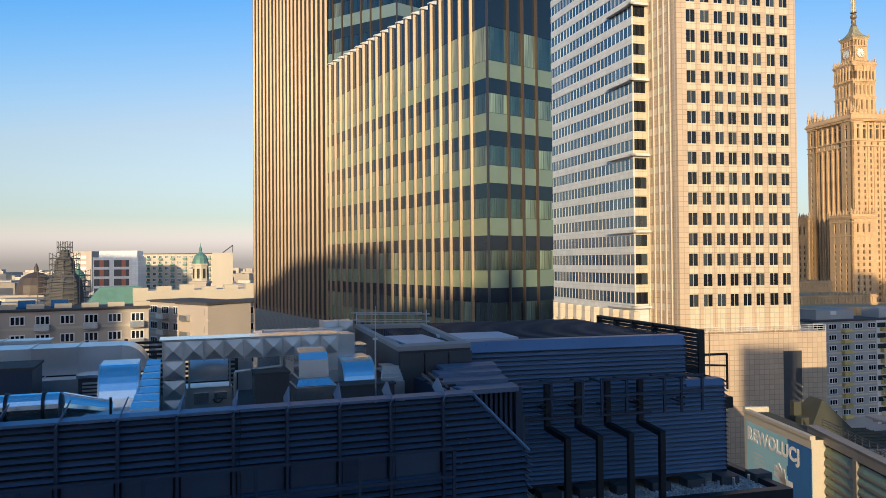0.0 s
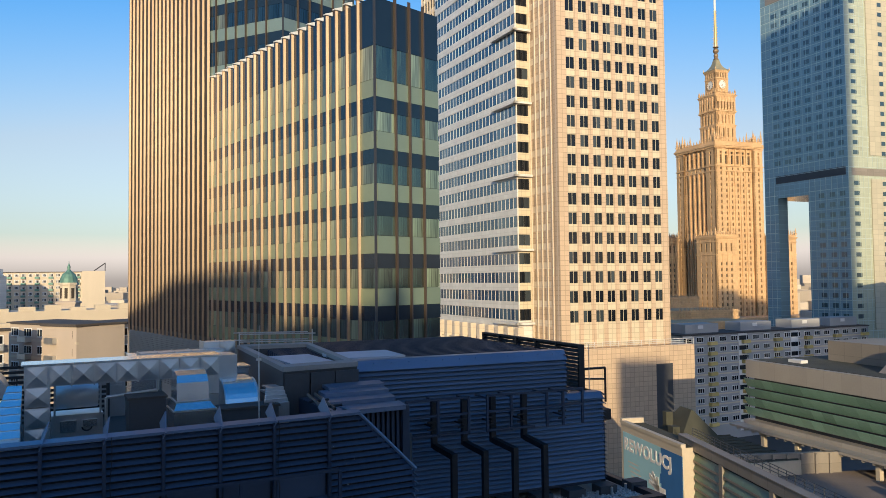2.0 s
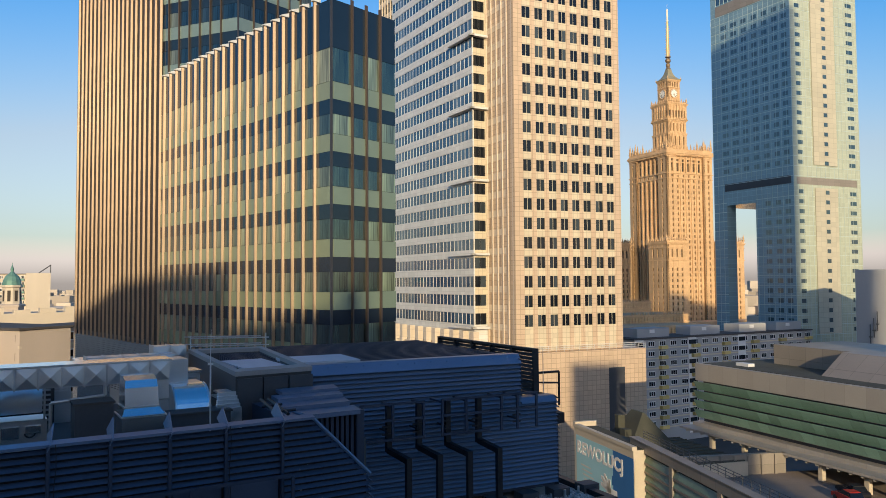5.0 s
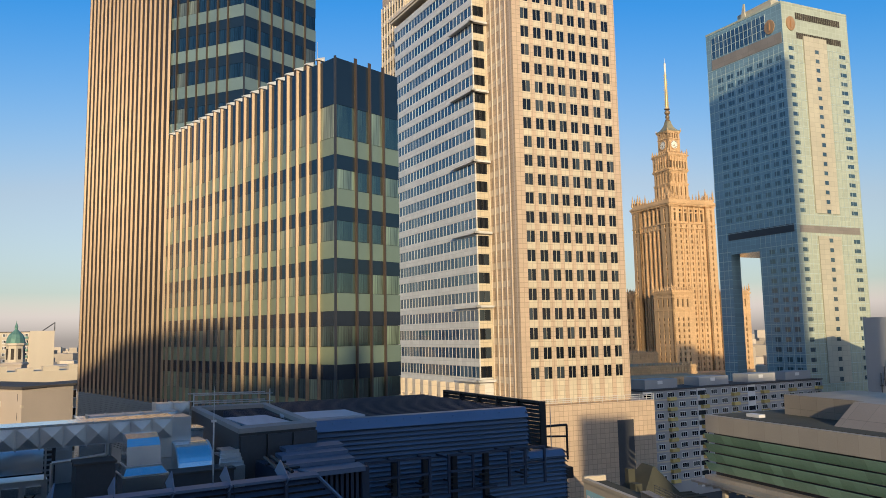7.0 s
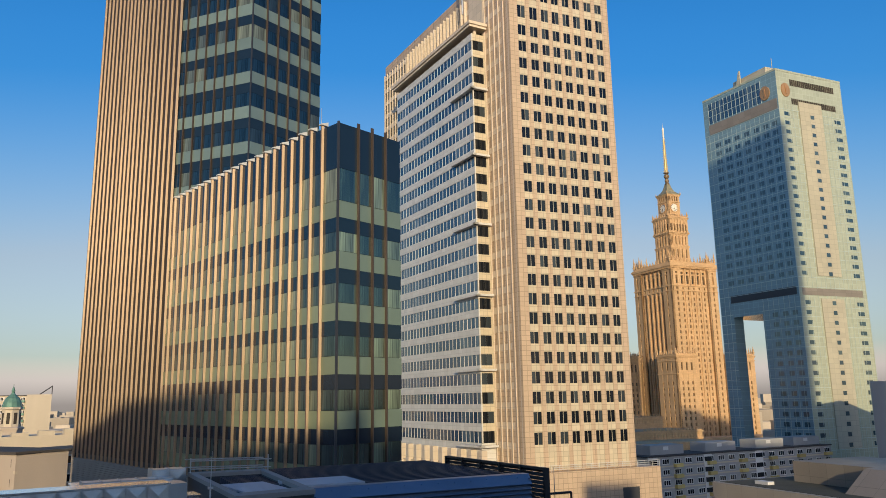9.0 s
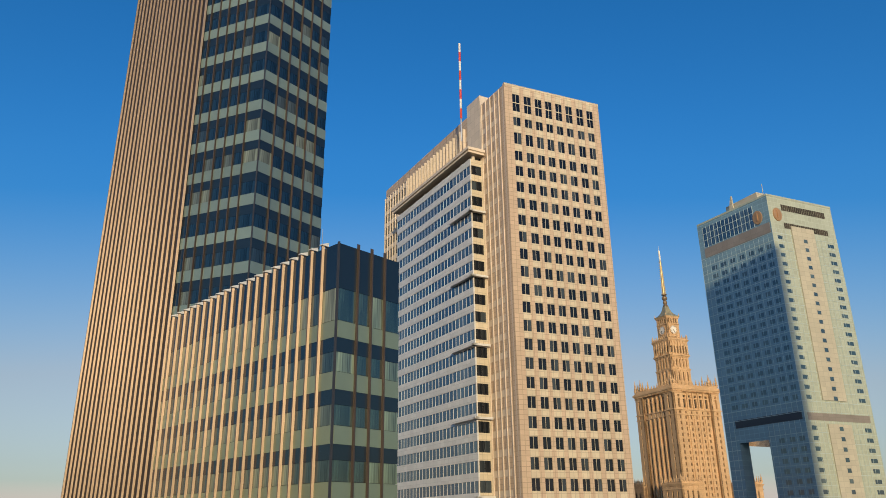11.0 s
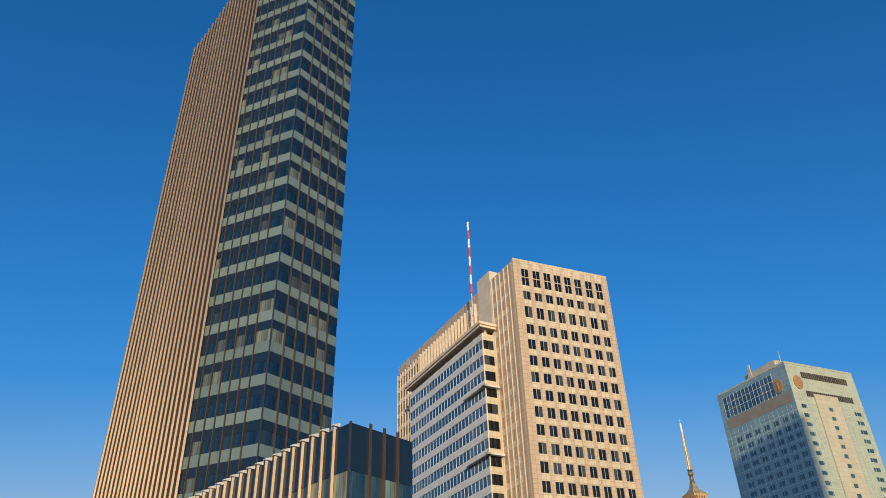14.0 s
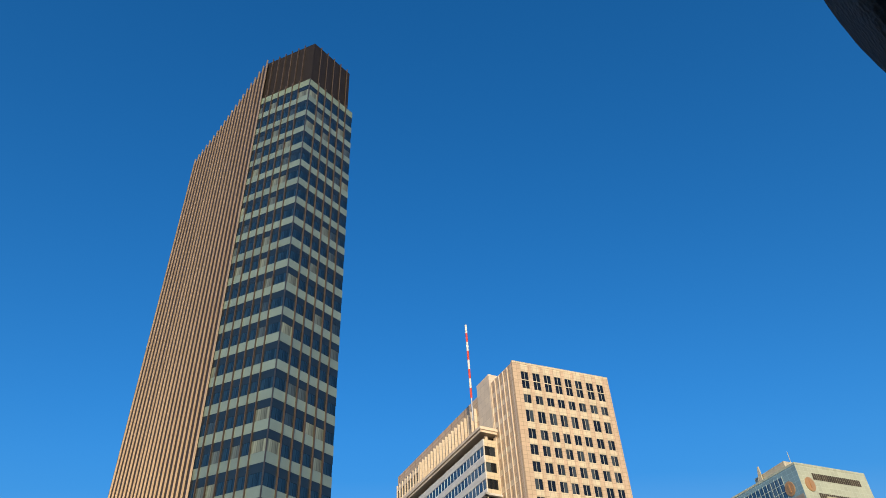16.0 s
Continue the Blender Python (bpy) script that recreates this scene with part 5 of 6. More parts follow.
k.prism([B3.p(-14, 0), B3.p(2, 0), B3.p(2, -10), B3.p(-14, -10)], 26, 33.8, top=[B3.p(-8, -4), B3.p(2, -4), B3.p(2, -6), B3.p(-8, -6)])
part("copper_roof", k, M["copper"], h4, label="green copper hipped roof")
W1 = Fr(at(-24.9, 380)[:2], at(-22.0, 375)[:2])
w1 = thing("white_block", "white modern apartment block with red panels", "apartment building", (*W1.p(8, -8), GROUND))
k = Mb()
k.box(0, W1.len, 0.4, 16, GROUND, 43)
k.box(2, W1.len - 1, 3, 14, 43, 46)
part("wall", k, M["white_band"], w1, W1.m())
for r in range(5):
    z = 38.6 - r * 4.3
    for c in range(2):
        x0 = 0.6 + c * 8.6
        k = Mb()
        k.box(x0, x0 + 6.6, 0.25, 0.5, z, z + 3.1, 0)
        k.box(x0 + 2.4 + c, x0 + 4.2 + c, 0.15, 0.5, z, z + 3.1, 1)
        part("bay_window", k, [M["frame_dark"], M["brick_red"]], w1, W1.m())
W2 = Fr(at(-23.5, 425)[:2], at(-17.0, 415)[:2])
slab_house(W2, 44.8, 12, 3.0, 9, "long pale panel apartment slab", "plaster_pale", 16, 2, 22, balm="copper", group="panel slabs")
W3 = Fr(at(-17.0, 400)[:2], at(-15.55, 400)[:2])
w3 = thing("tower_slab", "pale apartment block end wall with a roof crane arm", "apartment building", (*W3.p(5, -6), GROUND))
k = Mb()
k.box(0, W3.len, 0, 30, GROUND, 45.2)
part("wall", k, M["plaster_pale"], w3, W3.m())
k = Mb()
k.tube((W3.len - 5, 2, 45.2), (W3.len, 2, 49), 0.25)
k.tube((W3.len, 2, 45.2), (W3.len, 2, 49.2), 0.2)
part("roof_frame", k, M["charcoal"], w3, W3.m())
W4 = Fr(at(-26.2, 460)[:2], at(-24.95, 455)[:2])
w4 = thing("beige_tower", "beige high apartment tower", "apartment building", (*W4.p(4, -5), GROUND))
k = Mb()
k.box(0, W4.len, 0, 10, GROUND, 47)
for j in range(6):
    k.box(1, W4.len - 3, -0.1, 0.1, 43 - j * 3, 44.6 - j * 3, 1)
part("wall", k, [M["plaster"], M["white_paint"]], w4, W4.m())


def church(c, zb, s, label, tall):
    th = thing("church_tower", label, "church tower", (c[0], c[1], GROUND))
    k = Mb()
    k.lathe([(4.6 * s, GROUND), (4.6 * s, zb), (5.2 * s, zb), (5.2 * s, zb + .6 * s), (4.2 * s, zb + 1 * s)], c, 4)
    part("base", k, M["plaster"], th)
    k = Mb()
    k.lathe([(3.3 * s, zb + 1 * s), (3.1 * s, zb + 7 * s), (3.6 * s, zb + 7.2 * s), (3.6 * s, zb + 8 * s)], c, 8)
    for i in range(8):
        a = math.pi / 4 * (i + 0.5) + math.pi / 8
        p = Matrix.Translation((c[0], c[1], 0)) @ Matrix.Rotation(a, 4, 'Z')
        o_ = Mb()
        o_.box(2.9 * s, 3.05 * s, -0.55 * s, 0.55 * s, zb + 2 * s, zb + 6 * s, m=p)
        part("louvre_window", o_, M["stone_dark"], th)
    part("lantern", k, M["plaster_pale"], th)
    k = Mb()
    k.lathe([(3.2 * s, zb + 8 * s), (3.0 * s, zb + 9.6 * s), (2.3 * s, zb + 11.2 * s), (1.1 * s, zb + 12.3 * s), (0.5 * s, zb + 13 * s), (0.6 * s, zb + 14 * s), (0.1, zb + 15.5 * s), (0.08, zb + tall * s)], c, 12)
    part("dome", k, M["copper"], th, label="green copper dome with a spike", smooth=False)
    return th


church(at(-17.8, 330)[:2], 31.6, 1.02, "stone church tower with green copper dome", 16.3)
sc = church(at(-26.6, 300)[:2], 30.5, 0.95, "church tower wrapped in dark scaffolding", 18)
cx, cy, _ = at(-26.6, 296)
k = Mb()
for j in range(14):
    z = 20 + j * 2.0
    r = 6.2 if z < 38 else (3.6 if z < 44 else 1.8)
    for a, b in (((-r, -r), (r, -r)), ((r, -r), (r, r)), ((r, r), (-r, r)), ((-r, r), (-r, -r))):
        k.tube((cx + a[0], cy + a[1], z), (cx + b[0], cy + b[1], z), 0.14, n=4)
        k.tube((cx + a[0], cy + a[1], z), (cx + b[0], cy + b[1], z + 2), 0.08, n=4)
        for q in range(3):
            f = q / 3
            px_, py_ = cx + a[0] + (b[0] - a[0]) * f, cy + a[1] + (b[1] - a[1]) * f
            k.tube((px_, py_, z), (px_, py_, z + 2), 0.12, n=4)
part("scaffolding", k, M["mesh_net"], sc, kind="stuff")
k = Mb()
k.lathe([(6.2, GROUND), (6.0, 30), (5.4, 34.5), (3.4, 37), (3.2, 41), (1.6, 43), (1.4, 45)], (cx, cy), 8)
part("netting", k, M["mesh_net"], sc)
church(at(-25.75, 318)[:2], 28.5, 0.75, "second church tower with green spire", 22)
bd = thing("brown_dome", "low brown church dome among the houses", "church", (*at(-28.3, 420)[:2], GROUND))
k = Mb()
k.lathe([(9, GROUND), (9, 27), (8.6, 30), (6.8, 33.5), (3.4, 35.6), (1.0, 36.2), (1.0, 38.5), (0.2, 40.5)], at(-28.3, 420)[:2], 16)
part("dome", k, M["bronze_thin"], bd)
# ---- far city, beyond counting ----
rg = random.Random(5)
k = Mb()
for i in range(1500):
    az = rg.uniform(-44, 50)
    dist = 480 * (10 ** rg.uniform(0, 0.85))
    if 20 < az < 36 and dist < 760:
        continue
    x, y, _ = at(az, dist)
    w_, dd = rg.uniform(10, 60), rg.uniform(10, 30)
    top = GROUND + rg.choice((12, 15, 18, 20, 22, 26, 30)) + (rg.random() < 0.05) * 14
    k.box(-w_ / 2, w_ / 2, -dd / 2, dd / 2, GROUND, top, m=Matrix.Translation((x, y, 0)) @ Matrix.Rotation(rg.uniform(-.3, .3), 4, 'Z'))
solid("far_city", k, M["city"], "sunlit low houses of the distant city", "city", kind="stuff")
k = Mb()
for i in range(160):
    az = rg.uniform(-36, -13)
    dist = rg.uniform(230, 420)
    if dist < 330 and az > -24:
        continue
    x, y, _ = at(az, dist)
    w_, dd = rg.uniform(12, 30), rg.uniform(10, 16)
    k.box(-w_ / 2, w_ / 2, -dd / 2, dd / 2, GROUND, rg.uniform(12, 26), m=Matrix.Translation((x, y, 0)) @ Matrix.Rotation(rg.uniform(-.4, .4), 4, 'Z'))
solid("old_town_houses", k, M["city"], "pale houses crowded behind the street", "city", kind="stuff")

# ---- near roof: louvred screen ----
RW = Fr((-9.1, 15.5), (0.7, 19.0))
scr = thing("louvre_screen", "navy metal louvre screen round the roof plant", "louvre screen", (*RW.p(5, 0.8), 31.0))
POSTS = [-1.36, -0.16, 1.04, 2.22, 3.42, 4.62, 5.81, 7.03, 8.27, 9.62]
NS = 11
SL = Matrix.Rotation(radians(-32), 4, 'X')
slat_meshes = {}


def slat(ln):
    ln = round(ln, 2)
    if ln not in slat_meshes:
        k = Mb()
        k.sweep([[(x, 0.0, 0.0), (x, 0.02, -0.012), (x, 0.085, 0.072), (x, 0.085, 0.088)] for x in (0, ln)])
        slat_meshes[ln] = k.mesh("slat", M["navy_shaded"])
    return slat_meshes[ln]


# slats and panels below carry the screen's shade in their colour
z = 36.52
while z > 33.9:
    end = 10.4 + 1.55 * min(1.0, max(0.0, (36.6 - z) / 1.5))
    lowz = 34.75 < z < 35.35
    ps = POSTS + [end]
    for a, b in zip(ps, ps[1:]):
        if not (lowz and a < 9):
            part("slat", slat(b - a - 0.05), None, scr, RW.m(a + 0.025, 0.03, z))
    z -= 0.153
k = Mb()
k.sweep([[(-3, y, 31), (11.9, y, 31), (11.9, y, 35.0), (10.4, y, 36.5), (-3, y, 36.5)] for y in (0.09, 0.16)])
part("backing", k, M["black"], scr, RW.m())
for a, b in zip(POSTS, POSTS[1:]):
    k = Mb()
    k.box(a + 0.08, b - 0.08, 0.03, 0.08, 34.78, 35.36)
    part("panel", k, M["navy_shaded"], scr, RW.m())
k = Mb()
k.sweep([[(x, -0.06, 36.64), (x, -0.06, 36.70), (x, 0.22, 36.74), (x, 0.22, 36.64)] for x in (-3, 10.45)])
part("top_cap", k, M["navy"], scr, RW.m(), label="folded navy metal cap")
pm = Mb()
pm.box(-0.035, 0.035, -0.09, 0.05, 31, 36.66)
bl = Mb()
bl.sweep([[(-0.012, -0.14, 36.70), (-0.012, -0.08, 36.52), (-0.012, 0.95, 36.74), (-0.012, 0.88, 37.03)],
          [(0.012, -0.14, 36.70), (0.012, -0.08, 36.52), (0.012, 0.95, 36.74), (0.012, 0.88, 37.03)]])
ble = bl.mesh("blade", M["navy"])
pme = pm.mesh("post", M["navy_dark"])
for s in POSTS:
    part("post", pme, None, scr, RW.m(s))
    part("blade", ble, None, scr, RW.m(s) @ Matrix.Translation((0, 0, 36.6)) @ Matrix.Rotation(radians(24), 4, 'Y') @ Matrix.Translation((0, 0, -36.6)))
# hip edge
k = Mb()
k.tube((10.42, -0.02, 36.66), (11.95, -0.04, 35.12), 0.045, n=6)
k.tube((10.42, 0.0, 36.68), (10.6, 3.2, 36.5), 0.04, n=6)
part("hip_rail", k, M["navy"], scr, RW.m())
# guard rails in front
for z in (35.40, 34.72):
    k = Mb()
    k.box(-3, 9.75, -0.36, -0.29, z, z + 0.08)
    part("rail", k, M["navy_dark"], scr, RW.m())
for i in range(5):
    k = Mb()
    s = 0.35 + i * 2.35
    k.box(s, s + 0.07, -0.36, -0.29, 31, 35.40)
    part("rail_post", k, M["navy_dark"], scr, RW.m())
for j in range(16):
    k = Mb()
    z = 35.05 - 0.19 * j
    k.sweep([[(11.88, y, z), (11.88, y, z - 0.03), (12.04, y, z - 0.16), (12.04, y, z - 0.13)] for y in (-0.05, 1.6)])
    part("end_slat", k, M["navy"], scr, RW.m())

# roof deck under it all
k = Mb()
k.prism([RW.p(-14, -0.1), RW.p(10.5, -0.1), RW.p(13.4, -3.2), RW.p(14.0, -14), RW.p(-14, -16)], 20, 35.3)
solid("roof_deck", k, M["roof_felt"], "dark flat roof deck carrying the plant", "roof", kind="structure")

# ---- big louvred wall ----
BG = Fr((0.65, 24.9), (8.6, 26.9))
bw = thing("louvred_plant_house", "navy plant house clad in horizontal metal louvres", "plant house", (*BG.p(5, -3), 32.2))
def long_slat(x0, x1):
    k = Mb()
    k.sweep([[(x, 0.0, 0.0), (x, 0.02, -0.012), (x, 0.12, 0.105), (x, 0.12, 0.13)] for x in (x0, x1)])
    return k.mesh("slat", M["navy"])
up, lo_ = long_slat(0, 8.2), long_slat(0, 9.8)
z = 32.45
while z < 36.98:
    part("slat", up if z > 35.45 else lo_, None, bw, BG.m(0, 0, z))
    z += 0.155
k = Mb()
k.sweep([[(x, -0.02, 36.96), (x, 0.0, 37.0), (x, 0.18, 37.3), (x, 0.6, 37.3), (x, 0.6, 36.9)] for x in (-0.1, 8.2)])
part("top_cap", k, M["navy"], bw, BG.m())
k = Mb()
k.sweep([[(x, -0.02, 35.46), (x, 0.0, 35.5), (x, 0.12, 35.68), (x, 0.6, 35.68), (x, 0.6, 35.4)] for x in (8.21, 9.75)])
part("top_cap", k, M["navy"], bw, BG.m())
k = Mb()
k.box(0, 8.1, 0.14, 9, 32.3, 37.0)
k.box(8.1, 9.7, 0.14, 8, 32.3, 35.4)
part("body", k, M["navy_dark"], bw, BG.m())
# side slats use the darker navy of the body, not the front's navy
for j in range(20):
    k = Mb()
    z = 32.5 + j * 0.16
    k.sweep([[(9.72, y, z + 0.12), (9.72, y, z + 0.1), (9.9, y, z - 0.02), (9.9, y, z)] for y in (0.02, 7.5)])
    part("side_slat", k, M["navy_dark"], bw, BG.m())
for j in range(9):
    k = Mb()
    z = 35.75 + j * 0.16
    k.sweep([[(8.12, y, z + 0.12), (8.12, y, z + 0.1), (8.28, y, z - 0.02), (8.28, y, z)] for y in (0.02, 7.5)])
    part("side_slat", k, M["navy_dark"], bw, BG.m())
# slatted flat top
for j in range(20):
    k = Mb()
    k.box(-1.6, 8.0, 0.75 + j * 0.42, 0.83 + j * 0.42, 37.02, 37.24)
    part("roof_slat", k, M["navy_dark"], bw, BG.m())
k = Mb()
k.box(-0.2, 2.2, 0.8, 3.0, 37.1, 37.34)
part("roof_panel", k, M["pale_sheet"], bw, BG.m(), label="pale galvanised roof panel")
# black louvre fence behind
fe = thing("roof_fence", "black louvred fence on the plant roof", "fence", (*BG.p(9.1, -4.5), 35.4))
FE = Fr(BG.p(8.95, -8.6), BG.p(9.2, -0.7))
for j in range(11):
    k = Mb()
    z = 35.75 + j * 0.15
    k.sweep([[(x, 0.0, z), (x, 0.02, z - 0.02), (x, 0.14, z + 0.08), (x, 0.14, z + 0.1)] for x in (0, FE.len)])
    part("slat", k, M["black"], fe, FE.m())
for i in range(6):
    k = Mb()
    k.box(i * FE.len / 5 - 0.04, i * FE.len / 5 + 0.04, -0.05, 0.2, 35.4, 37.4)
    part("post", k, M["black"], fe, FE.m())
k = Mb()
k.box(0, FE.len, -0.02, 0.16, 37.32, 37.4)
part("top_rail", k, M["black"], fe, FE.m())
# small guard frame at the corner
k = Mb()
for x_ in (9.9, 10.9):
    k.tube((x_, 1.5, 35.0), (x_, 1.5, 36.35), 0.05, n=6)
k.tube((9.6, 1.5, 36.35), (10.9, 1.5, 36.35), 0.05, n=6)
k.tube((9.4, 1.5, 36.0), (10.9, 1.5, 35.9), 0.04, n=6)
part("guard_frame", k, M["black"], bw, BG.m())
k = Mb()
k.tube((9.95, 1.2, 35.4), (9.95, 1.2, 37.35), 0.02, 0.012, n=6)
part("lightning_rod", k, M["galv"], bw, BG.m())
# external square ducts stepping outwards
for st_, jx in ((2.75, 2.95), (3.85, 4.05), (4.93, 5.15), (6.15, 6.28)):
    k = Mb()
    k.box(st_ - 0.09, st_ + 0.09, -0.5, -0.32, 34.35, 35.9)
    k.sweep([[(st_ + a, -0.5 + 0.02, 34.42 + b) for a, b in ((-0.09, -0.09), (0.09, -0.09), (0.09, 0.09), (-0.09, 0.09))],
             [(jx + a, -1.6, 34.28 + b) for a, b in ((-0.09, -0.09), (0.09, -0.09), (0.09, 0.09), (-0.09, 0.09))]])
    k.box(jx - 0.09, jx + 0.09, -1.69, -1.51, 31.9, 34.37)
    part("down_duct", k, M["black"], bw, BG.m())
for a, b in ((1.6, 3.8), (4.5, 8.25)):
    for z in (35.98, 35.45, 34.82):
        k = Mb()
        k.box(a, b if z > 34.9 else min(b, 6.3), -0.95, -0.87, z, z + 0.07)
        part("guard_rail", k, M["navy_dark"], bw, BG.m())
    for s in ([a, a + 1.1, b] if b < 4 else [a, a + 0.9, a + 2.3, b - 0.8, b]):
        k = Mb()
        k.box(s - 0.04, s + 0.04, -0.95, -0.87, 34.8, 36.05)
        k.box(s - 0.03, s + 0.03, -0.9, 0.05, 35.9, 35.96)
        part("guard_post", k, M["navy_dark"], bw, BG.m())

# gravel strip and black edge
k = Mb()
k.prism([BG.p(-1, 1.6), BG.p(10.7, 1.6), BG.p(10.7, -9), BG.p(-1, -9)], 26, 32.0)
solid("gravel_roof", k, M["gravel"], "strip of grey roof gravel", "roof", kind="structure")
k = Mb()
rg2 = random.Random(9)
for i in range(2600):
    s, o = rg2.uniform(1.0, 10.6), rg2.uniform(-0.1, 1.55)
    p = BG.p(s, o)
    r = rg2.uniform(0.02, 0.055)
    k.lathe([(r * .6, 32.0), (r, 32.0 + r * .6), (r * .5, 32.0 + r * 1.2)], p, 5)
solid("gravel", k, M["gravel"], "loose grey gravel stones on the roof", "gravel", kind="stuff")
pb = thing("roof_parapet", "black sheet-metal roof parapet", "parapet", (*BG.p(6, 4), 31), kind="structure")
k = Mb()
k.box(-1, 11.0, -1.95, -1.6, 26, 32.2)
k.box(10.7, 11.0, -1.6, 9, 26, 32.2)
part("edge", k, M["black"], pb, BG.m())
for i in range(7):
    k = Mb()
    k.box(2.5 + i * 1.35, 3.2 + i * 1.35, -0.5, 0.1, 32.0, 32.32)
    part("plinth_block", k, M["charcoal"], bw, BG.m())
for i in range(5):
    k = Mb()
    k.tube((7.4 + i * 0.75, -1.2 + 0.2 * i, 32.0), (7.4 + i * 0.75, -1.2 + 0.2 * i, 32.3), 0.05, n=6)
    part("vent_stub", k, M["galv"], bw, BG.m())
k = Mb()
k.box(10.15, 10.35, 0.8, 1.0, 32.0, 34.8)
k.box(10.0, 10.45, 0.5, 1.2, 34.5, 34.9)
part("side_post", k, M["black"], bw, BG.m())

# ---- stepped awning with upright slats ----
aw = thing("stepped_awning", "navy stepped louvre roof over upright slats", "awning", (*RW.p(12, -4), 34.0))
for j, (s0, s1, d0, z) in enumerate(((10.1, 12.35, 0.95, 36.58), (10.3, 12.45, 1.85, 36.68), (10.45, 12.6, 2.65, 36.78), (10.8, 12.75, 3.3, 36.86))):
    k = Mb()
    k.sweep([[(s0, d0, z - 0.12), (s0, d0, z), (s0 + .1, d0 + 0.86, z - 0.01), (s0 + .1, d0 + 0.86, z - 0.1)],
             [(s1 - .2, d0, z - 0.12), (s1 - .2, d0, z), (s1, d0 + 0.86, z - 0.01), (s1, d0 + 0.86, z - 0.1)]])
    part("roof_panel", k, M["navy"], aw, RW.m())
for i in range(15):
    k = Mb()
    k.box(10.2 + i * 0.145, 10.28 + i * 0.145, 1.1, 1.25, 34.0, 36.5)
    part("upright_slat", k, M["navy_dark"], aw, RW.m())
k = Mb()
k.box(10.2, 12.25, 1.3, 4.2, 34.0, 36.5)
k.box(12.1, 12.3, 1.05, 4.2, 34.0, 36.55)
part("body", k, M["navy_dark"], aw, RW.m())
for i in range(2):
    k = Mb()
    k.tube((9.75 + i * .25, 0.6, 36.72), (9.95 + i * .2, 2.6, 36.82), 0.045, n=6)
    k.tube((9.75, 0.9 + i, 36.74), (10.3, 0.9 + i, 36.76), 0.035, n=6)
    part("strut", k, M["black"], aw, RW.m())

# ---- charcoal roof house with stone coping ----
rh = thing("roof_house", "charcoal clad roof house with stone coping", "roof house", (*RW.p(11, -8), 35.0))
outer = [(9.76, 4.34), (12.15, 4.48), (13.2, 12.5), (10.4, 12.9)]
def ring4(q, inset):
    c = Vector((sum(p[0] for p in q) / 4, sum(p[1] for p in q) / 4))
    return [tuple(Vector(p) + (c - Vector(p)).normalized() * inset) for p in q]
k = Mb()
inner = ring4(outer, 0.75)
for i in range(4):
    j = (i + 1) % 4
    k.prism([outer[i], outer[j], inner[j], inner[i]], 35.3, 37.28)
part("wall", k, M["charcoal"], rh, RW.m())
o2 = ring4(outer, -0.06)
for i in range(4):
    j = (i + 1) % 4
    k = Mb()
    k.prism([o2[i], o2[j], inner[j], inner[i]], 37.28, 37.42)
    part("coping", k, M["coping"], rh, RW.m())
k = Mb()
k.prism(ring4(outer, 0.7), 35.3, 36.75)
part("inner_roof", k, M["roof_felt"], rh, RW.m())
for i in range(12):
    k = Mb()
    k.box(10.5 + 0.12, 12.1, 5.4 + i * 0.32, 5.66 + i * 0.32, 37.2 + 0.01 * (i % 2), 37.27)
    part("roof_sheet", k, M["pale_sheet"], rh, RW.m())
for i in range(3):
    k = Mb()
    k.box(9.80 + i * 0.79, 10.54 + i * 0.79, 4.28, 4.36, 35.3, 37.2)
    part("cladding_panel", k, M["charcoal"], rh, RW.m())
k = Mb()
k.box(9.55, 9.75, 4.9, 6.2, 36.5, 36.56)
k.box(9.4, 9.8, 4.6, 5.4, 36.75, 36.8)
part("cable_tray", k, M["galv"], rh, RW.m())
k = Mb()
for i in range(2):
    for z in (37.55, 37.85):
        k.tube((10.4, 12.6 + i, z), (13.4, 12.2 + i, z - 0.05), 0.025, n=5)
    k.tube((10.4 + i * 3, 12.6, 37.3), (10.4 + i * 3, 12.6, 37.95), 0.025, n=5)
part("roof_rail", k, M["galv"], rh, RW.m())

# ---- ducts and machines ----
def box_duct(name, label, x0, x1, y0, y1, z0, z1, m="galv", creases=True, flange=0.55, parts=True):
    """Rectangular sheet-metal duct with cross-creased faces and flange frames."""
    th = thing(name, label, "air duct", (*RW.p((x0 + x1) / 2, -(y0 + y1) / 2), z0), "roof ducts")
    nx = max(1, round((x1 - x0) / flange))
    st = (x1 - x0) / nx
    for i in range(nx):
        k = Mb()
        a, b = x0 + i * st, x0 + (i + 1) * st
        k.box(a, b, y0, y1, z0, z1)
        if creases:
            cx_, cz_ = (a + b) / 2, (z0 + z1) / 2
            v0 = len(k.v)
            k.v += [Vector(q) for q in ((a + .02, y0 - .002, z0 + .02), (b - .02, y0 - .002, z0 + .02), (b - .02, y0 - .002, z1 - .02), (a + .02, y0 - .002, z1 - .02), (cx_, y0 - .05, cz_))]
            for q in ((0, 1, 4), (1, 2, 4), (2, 3, 4), (3, 0, 4)):
                k.f.append([v0 + t for t in q])
                k.mi.append(0)
        part("section", k, M[m], th, RW.m())
        k = Mb()
        k.box(a - 0.015, a + 0.015, y0 - 0.03, y1 + 0.03, z0 - 0.03, z1 + 0.03)
        part("flange", k, M["galv"], th, RW.m())
    return th


